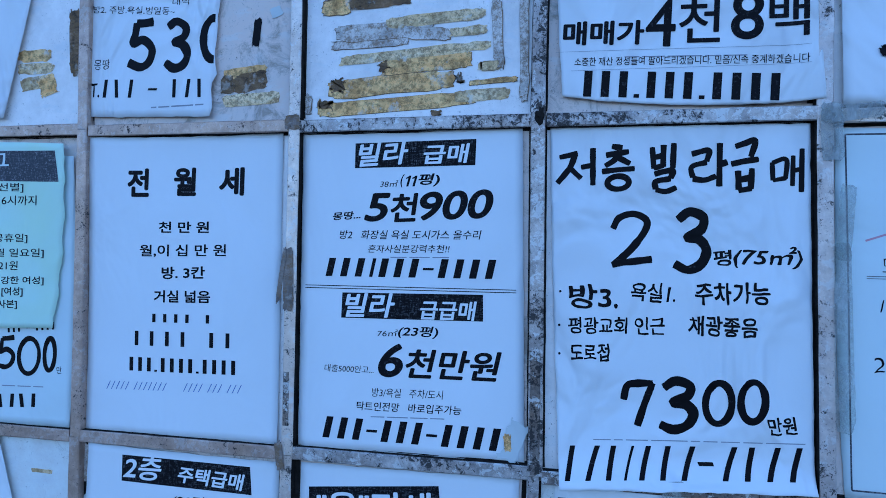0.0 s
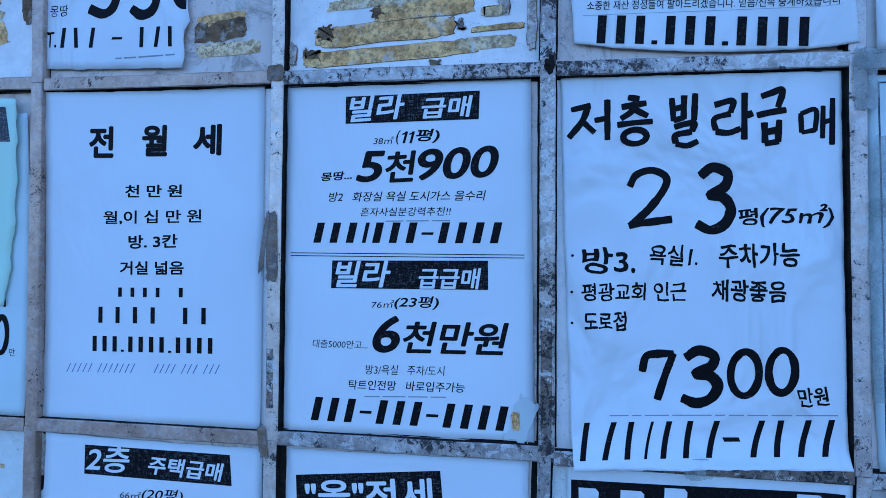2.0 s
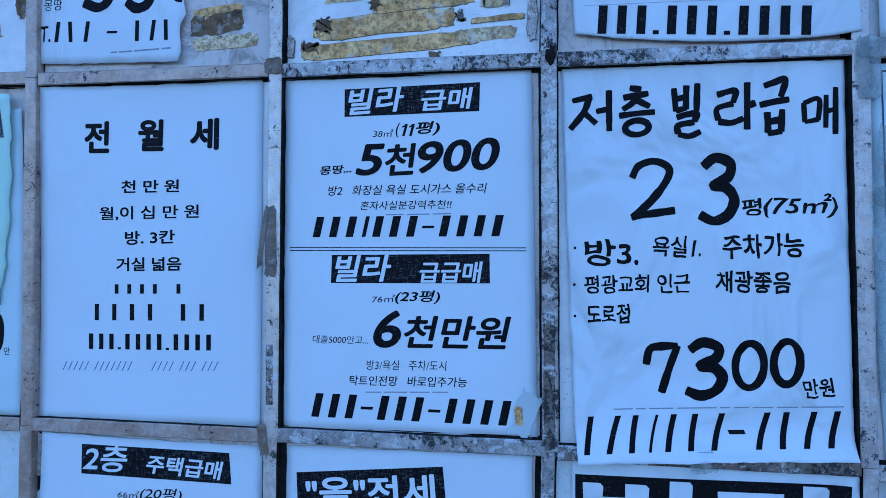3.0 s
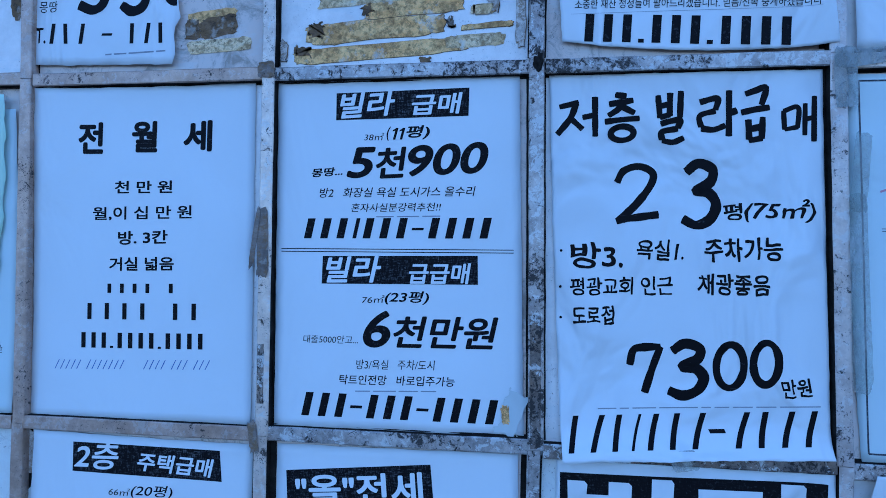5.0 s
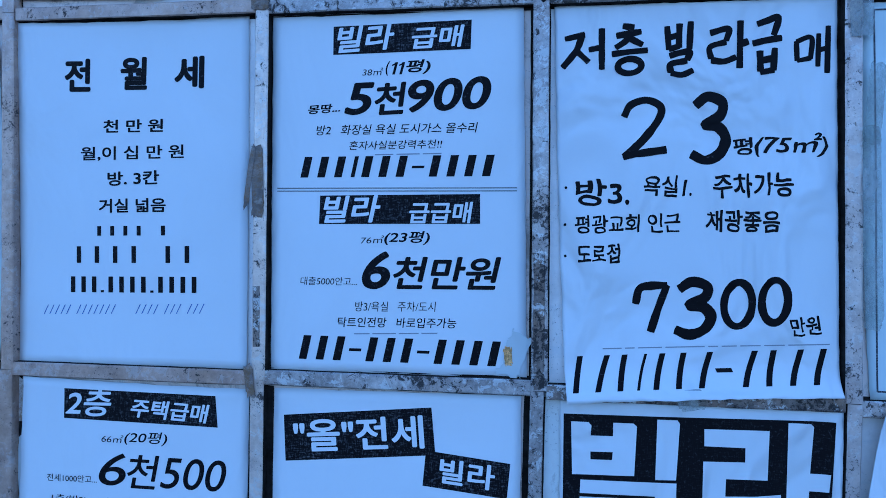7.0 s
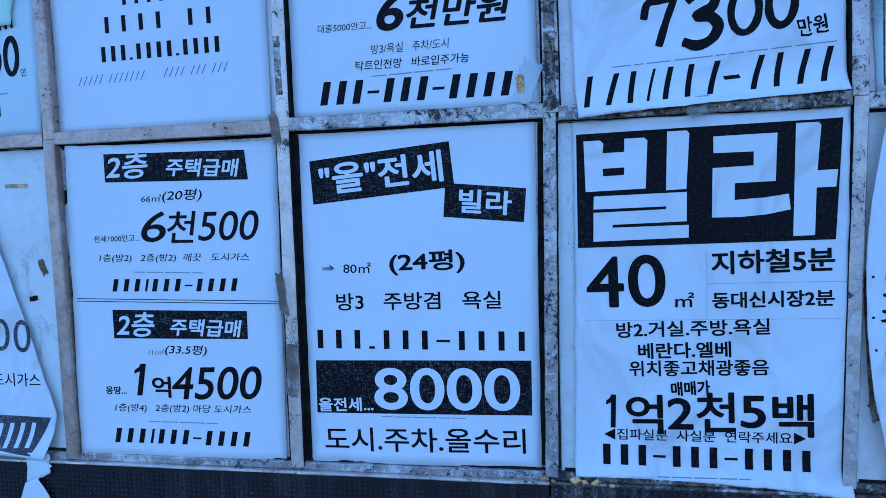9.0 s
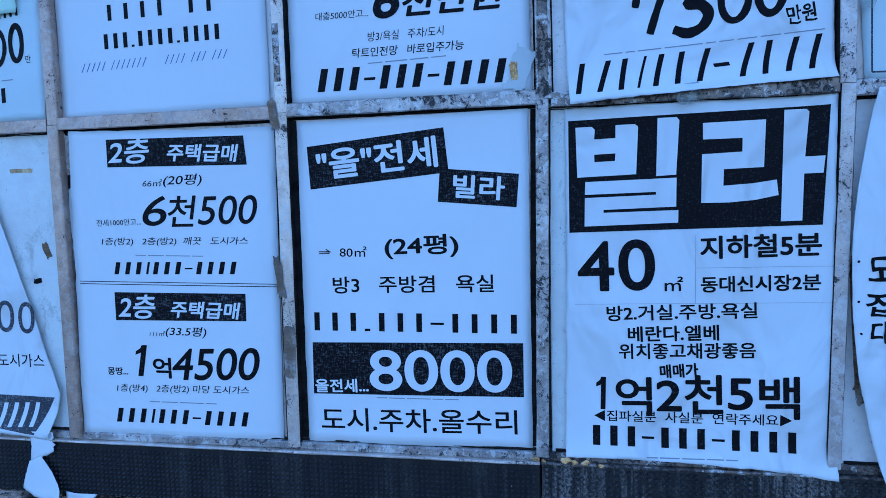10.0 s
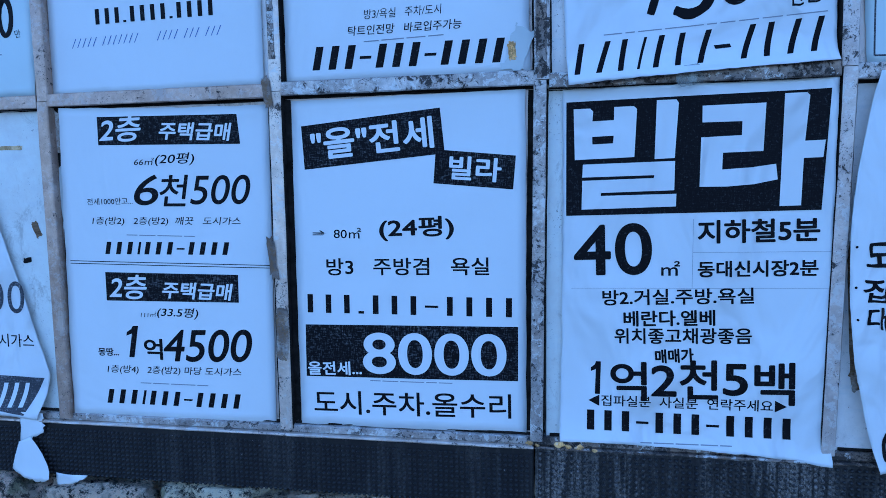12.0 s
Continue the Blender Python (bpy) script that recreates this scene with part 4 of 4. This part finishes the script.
brushed(H, "3", -158.7, 207.3, 34.8, 56.7, -2.7, pen=9.5)
brushed(H, "0", -116.2, 213.9, 32.1, 50.3, -2.8, pen=9, cut=-99)
words(H, "몽땅", -235.3, 213.2, 18.0, 10.7, -0.8, hand=1)
words(H, "T.", -238.7, 185.0, 10.7, 14.8, -2.2, bold=0.01, hand=1)
bars(H, "###_-_###", -224.0, 184.4, 112.2, 18.5, -1.9, fill=.26, hand=1)
bars(H, "##_####_########_###", -168.1, 171.9, 59.7, 2.3, 0.7, fill=.7, ink=FAINT)
J = Sheet(notice(-345, -10, "pale notice with large hand-painted figures"),
          (-455, 131), (-256, 125), (-250, -152), (-448, -156), bulge=1, lift=(0, 3, 2, 0), bow=(0, 3, 0, 0), material=PALE, seed=9)
brushed(J, "5", -346.8, -98.7, 27.2, 36.4, 2.7, pen=5.5)
brushed(J, "0", -318.5, -104.4, 30.8, 41.9, 3.9, pen=5.5)
brushed(J, "0", -286.5, -99.3, 18.2, 38.1, 4.6, pen=5.5)
words(J, "만", -267.6, -99.0, 6.1, 7.5, 8.2, hand=1)
bars(J, "###_-_####", -330.7, -59.2, 57.7, 7.6, 5.5, fill=.4)
bars(J, "####", -340.4, -137.7, 48.3, 13.9, 4.1, fill=.34, hand=1)
bars(J, "####_####_###", -336.0, -115.2, 52.3, 1.7, 1.7, fill=.8, ink=FAINT)
I = Sheet(notice(-350, 45, "mint green printed notice with a dark heading, wavy at its side"),
          (-452, 141), (-263, 137), (-272, -52), (-448, -57), rest=2.6, bulge=1.5, lift=(0, 6, 2, 0), bow=(0, 4, 2, 0), jag=(0, 3, 0, 1), material=GREEN_PAPER, seed=10)
panel(I, (-393.0, 132.6), (-274.2, 130.2), (-269.9, 98.2), (-391.2, 100.7), ink=GREY_INK)
words(I, "구", -365.2, 102.9, 32.7, 25.5, 1.4, bold=-0.004, ink=PALE, up=2)
words(I, "[선별]", -350.0, 87.6, 35.9, 10.2, -0.4, bold=0.006)
words(I, "6시까지", -340.8, 74.3, 43.3, 10.2, -0.2, bold=0.006)
words(I, "[공휴일]", -352.8, 34.1, 45.6, 10.1, 0.5, bold=0.006)
words(I, "월 일요일]", -346.2, 18.6, 59.8, 10.1, 0.7, bold=0.006)
words(I, "21원", -341.3, 6.2, 23.8, 9.5, 0.9, bold=0.006)
words(I, "건강한 여성]", -348.9, -10.0, 63.9, 9.4, 1.2, bold=0.014)
words(I, "[여성]", -336.3, -21.6, 26.5, 10.0, 1.4, bold=0.014)
words(I, "사본]", -340.4, -35.3, 24.4, 10.0, 3.0, bold=0.014)
P = Sheet(notice(-400, 300, "blank white sheet hanging askew"),
          (-462, 420), (-290, 400), (-342, 166), (-462, 172), rest=1, bulge=2, lift=(0, 0, 6, 0), material=CRUMPLED, seed=11)
M = Sheet(notice(560, 300, "white printed notice in the upper cell"),
          (446, 446), (662, 440), (668, 150), (456.5, 154), rest=1, bulge=2, lift=(0, 0, 0, 4), bow=(3, 0, 0, 0), material=CRUMPLED, seed=12)
words(M, "전", 488.1, 225.1, 14.3, 12.0, -3.6, bold=0.03)
scrap(M.owner, 489, 197, 12, 9, -4.2, BRUSH, 31, "printed_mark", "black printed mark", 20, 0.3, 0.05)
K = Sheet(notice(560, -10, "pale handwritten form in a clear plastic sleeve"),
          (452.5, 136), (666, 134), (668, -158), (460.5, -157), bulge=1.5, bow=(-3, 0, 0, 0), material=PALE, seed=13)
for a, b in (((459.5, 131), (664, 129)), ((459.5, 131), (465.5, -151)), ((465.5, -151), (664, -153)), ((664, 129), (664, -155))):
    rule(K, a, b, 1.3, GREY_INK, "border_line")
for dz in (0, -1.8):
    rule(K, (475, 18 + dz), (640, 17 + dz), 0.5, GREY_INK)
rule(K, (474, 46), (494, 53), 1.6, RED_PEN, "pen_stroke")
words(K, "2", 480.5, -58.1, 7.6, 12.5, -0.7, bold=-0.01, hand=1)
words(K, "1", 484.6, -10.2, 3.2, 9.9, 1.6, bold=-0.01, slant=.3, hand=1)
words(K, "드", 486.1, 21.2, 9.2, 11.7, 0.9, bold=-0.01, hand=1)
N = Sheet(notice(-370, -310, "white printed notice hanging askew over its cell"),
          (-440, -180), (-340, -150), (-265, -463), (-420, -450), rest=2, bulge=2.5, lift=(0, 0, 2, 0), kink=(0.86, 22), tail=7, material=CRUMPLED, seed=14)
panel(N, (-339.9, -421.2), (-260.1, -422.7), (-280.3, -459.0), (-342.9, -451.6), ink=GREY_INK)
words(N, "0", -296.6, -359.1, 18.9, 31.4, -2.5, bold=0, ink=GREY_INK)
words(N, "0", -320.7, -357.8, 19.7, 31.6, -2.4, bold=0, ink=GREY_INK)
words(N, "도시가스", -322.9, -393.1, 53.4, 13.1, 0.2, bold=0.004)
bars(N, "####", -324.8, -453.3, 49.0, 23.3, 2.3, fill=.4, slant=.3, ink=PAPER, up=2)
O = Sheet(notice(560, -315, "white hand-lettered notice hanging loose from its cell"),
          (466, -164), (668, -166), (676, -466), (476, -471), rest=2, bulge=3, lift=(0, 0, 0, 1), bow=(-21, 0, 0, 0), tail=5, edge=(8, 0), material=CRUMPLED, seed=15)
words(O, "도", 461.0, -311.4, 18.7, 20.2, 0.2, bold=0.02, hand=1)
words(O, "집", 459.4, -338.5, 21.6, 20.4, -0.4, bold=0.02, hand=1)
words(O, "대", 463.4, -360.0, 16.9, 18.8, -0.4, bold=0.02, hand=1)
words(O, "0", 478.5, -463.1, 13.4, 25.9, -0.8, bold=0.01, hand=1)
for x, z in ((453, -296), (453.5, -327), (456, -352)):
    words(O, ".", x, z, 2, 2, hand=1)

# torn strip of paper that dangles over the rubber
strip_owner = thing("torn_paper_strip", -272, -12, -500, "torn white paper strip dangling over black rubber", "paper strip")
Sheet(strip_owner, (-286, -455), (-262, -457), (-262, -476), (-289, -488), rest=8, bulge=2, jag=(2, 4, 0, 3), material=CRUMPLED, seed=16, grid=(10, 8))
Sheet(strip_owner, (-289, -486), (-275, -480), (-252, -519), (-296, -512), rest=9, bulge=3, lift=(0, 0, 5, 3), bow=(0, 2, 0, -8), jag=(1, 1, 0, 3), material=CRUMPLED, seed=17, grid=(14, 14))
Sheet(strip_owner, (-252, -516), (-217, -517), (-220, -520), (-250, -532), rest=8, bulge=2, jag=(0, 1, 0, 3), material=CRUMPLED, seed=18, name="loose_scrap", grid=(12, 6))

# ---- peeled tape, glue and scraps left on the cell panels ----
bare = PANELS[2, 0]
SCRAPS = ((84, 168, 150, 13, YELLOW_RESIDUE, 7, 3), (166, 174, 50, 11, PALE_RESIDUE, 30, 2), (80, 186.5, 118, 18, YELLOW_RESIDUE, 5, 3),
          (176, 186.5, 42, 4.5, YELLOW_RESIDUE, 6, 3), (113, 205, 88, 15, YELLOW_RESIDUE, 4, 3), (101, 215, 143, 9, PALE_RESIDUE, 3, 3.5),
          (59, 226.5, 75, 8, GREY_RESIDUE, 2, 1), (74, 237.5, 95, 16, GREY_RESIDUE, 28, 1), (122, 246, 92, 11, PALE_RESIDUE, 9, 3),
          (113, 233, 46, 11, GREY_RESIDUE, 29, -6), (153, 233, 34, 8, PALE_RESIDUE, 13, 2), (56, 266, 86, 13, DARK_RESIDUE, 12, 2),
          (26, 262, 26, 14, YELLOW_RESIDUE, 16, 0), (28, 188, 13, 11, DARK_RESIDUE, 8, 0), (16, 170, 12, 8, DARK_RESIDUE, 20, -12),
          (124, 158.7, 8, 5, DARK_RESIDUE, 10, 0), (145, 190, 6, 9, DARK_RESIDUE, 21, 20), (74, 204, 9, 8, DARK_RESIDUE, 18, 30),
          (179, 229, 9, 60, GREY_RESIDUE, 11, 4), (203, 222, 8, 110, GREY_RESIDUE, 17, 1), (-1, 170, 6, 18, GREY_RESIDUE, 14, 0),
          (172, 200, 18, 8, PALE_RESIDUE, 19, 0), (110, 300, 130, 30, PALE_RESIDUE, 15, 1))
for i, (x, z, w, h, skin, seed, turn) in enumerate(SCRAPS):
    scrap(bare, x, z, w, h, 1.15 - 0.04 * i, skin, seed, turn=turn, thick=0.25, ragged=0.4 if max(w, h) < 14 else 0.12 if min(w, h) > 10 else 0.2)
    if skin in (YELLOW_RESIDUE, GREY_RESIDUE):
        scrap(bare, x + 0.2, z - 0.2, w + 0.9, h + 0.7, 1.17 - 0.04 * i, DARK_RESIDUE, seed, turn=turn, thick=0.25, ragged=0.12 if min(w, h) > 10 else 0.2)
worn = PANELS[1, 0]
for i, (x, z, w, h, skin, seed, turn) in enumerate(((-68, 202, 44, 16, YELLOW_RESIDUE, 22, 4),
                                                     (-62, 195, 34, 18, DARK_RESIDUE, 23, 10), (-86, 193, 14, 18, DARK_RESIDUE, 24, 0),
                                                     (-60, 178, 60, 12, PALE_RESIDUE, 25, 3), (-56, 243, 8, 27, BRUSH, 26, -6),
                                                     (-36, 262, 12, 10, OLD_PAPER, 27, 20))):
    scrap(worn, x, z, w, h, 1.15 - 0.08 * i, skin, seed, turn=turn, thick=0.25, ragged=0.1, name="paper_remnant" if skin is OLD_PAPER else "tape_residue")
left = PANELS[0, 0]
for i, (x, z, w, h, skin, seed, turn) in enumerate(((-312, 233, 40, 12, YELLOW_RESIDUE, 41, 0), (-310, 219, 44, 11, PALE_RESIDUE, 42, 0),
                                                     (-308, 204, 36, 14, PALE_RESIDUE, 43, 8), (-294, 200, 22, 22, YELLOW_RESIDUE, 44, 20),
                                                     (-262, 245, 12, 70, DARK_RESIDUE, 45, 2))):
    scrap(left, x, z, w, h, 1.15 - 0.07 * i, skin, seed, turn=turn, thick=0.25)
low_left = PANELS[0, 2]
for i, (x, z, w, h, skin, seed, turn) in enumerate(((-285, -200, 26, 4, PALE_RESIDUE, 51, 0), (-262, -278, 7, 16, DARK_RESIDUE, 52, 20),
                                                     (-275, -308, 8, 5, BRUSH, 53, 10))):
    scrap(low_left, x, z, w, h, 1.1, skin, seed, turn=turn)
low_mid = PANELS[1, 2]
for i, (x, z, w, h, skin, seed, turn) in enumerate(((-231, -186, 14, 36, GREY_RESIDUE, 54, 4), (-227, -250, 16, 60, OLD_PAPER, 55, 2),
                                                     (-224, -245, 7, 26, OLD_PAPER, 56, -8))):
    scrap(low_mid, x, z, w, h, 1.0 - 0.25 * i, skin, seed, turn=turn, name="paper_remnant" if skin is OLD_PAPER else "tape_residue")
# dark glue here is drawn wide to include the shade beside the bar
low_right = PANELS[4, 2]
for i, (x, z, w, h, skin, seed, turn) in enumerate(((461, -350, 10, 120, DARK_RESIDUE, 57, 3), (470, -390, 20, 26, DARK_RESIDUE, 58, -10),
                                                     (464, -370, 8, 70, OLD_PAPER, 59, 6))):
    scrap(low_right, x, z, w, h, 1.0 - 0.4 * i, skin, seed, turn=turn, name="paper_remnant" if skin is OLD_PAPER else "tape_residue")


def clear_tape(x, z, w, h, turn, seed, y=-9.2):
    owner = thing("clear_tape", x, y, z, "crinkled strip of clear packing tape on the bars", "tape", "strips of clear tape")
    scrap(owner, x, z, w, h, y, FILM, seed, "film", "", turn, 0.1, 0.12)


clear_tape(447, 132, 17, 46, 2, 61)
clear_tape(462, 147, 44, 13, 6, 62, -9.6)
clear_tape(456, -30, 14, 150, 1, 63)
clear_tape(457, 60, 12, 60, -4, 64, -9.5)
clear_tape(332, -161, 20, 15, 4, 65, -8.8)
scrap(board, -12.5, 4, 10, 60, -8.6, DUCT_TAPE, 67, "torn_tape", "torn brown tape crusted on a bar", 1, 0.12, 0.3)
scrap(board, -19, 8, 4, 52, -9.2, DUCT_TAPE, 68, "torn_tape", "curled edge of brown tape", -7, 0.2, 0.3)
scrap(board, -12, 152, 15, 13, -8.8, DUCT_TAPE, 69, "torn_tape", "grey tape over a joint", 3, 0.1, 0.3)
scrap(board, -11, -373, 11, 48, -8.6, DUCT_TAPE, 71, "torn_tape", "grey tape wrapped round a bar", -2, 0.1, 0.3)
scrap(board, -17.5, -306, 7, 36, -9.0, DUCT_TAPE, 72, "torn_tape", "torn flap of brown tape", 6, 0.2, 0.3)
scrap(board, -17, -160, 8, 26, -8.9, DUCT_TAPE, 70, "torn_tape", "brown tape over a joint", 8, 0.15, 0.3)


# ---- rubble stones of the wall base, laid in rough courses ----
STONE_MESHES = []
for k in range(9):
    rock = bmesh.new()
    bmesh.ops.create_icosphere(rock, subdivisions=4, radius=1)
    for v in rock.verts:
        p = v.co.copy()
        for axis in range(3):
            p[axis] = math.copysign(abs(p[axis]) ** 0.55, p[axis])
        p *= 1 + 0.22 * noise.noise(v.co * 1.6 + Vector((k * 5, 0, 0))) + 0.15 * noise.noise(v.co * 5 + Vector((k * 9, 3, 0))) + 0.09 * noise.noise(v.co * 13 + Vector((k * 4, 7, 0)))
        v.co = p
    for f in rock.faces:
        f.smooth = True
    STONE_MESHES.append(mesh_of("stone", rock, STONE))
z = -0.561
while z > -1.5:
    x = -1.1 + random.uniform(0, 0.06)
    height = random.uniform(0.034, 0.046)
    while x < 1.3:
        wide = random.uniform(0.036, 0.072)
        rock = new("stone", random.choice(STONE_MESHES))
        rock.parent = stone_base
        rock.location = (x + wide, 0.018 + random.uniform(-0.008, 0.008), z + random.uniform(-0.006, 0.006))
        rock.scale = (wide * 1.02, 0.034, height * random.uniform(0.9, 1.12))
        rock.rotation_euler = (0, random.uniform(-0.2, 0.2), 0)
        x += wide * 1.95
    z -= height * 1.95
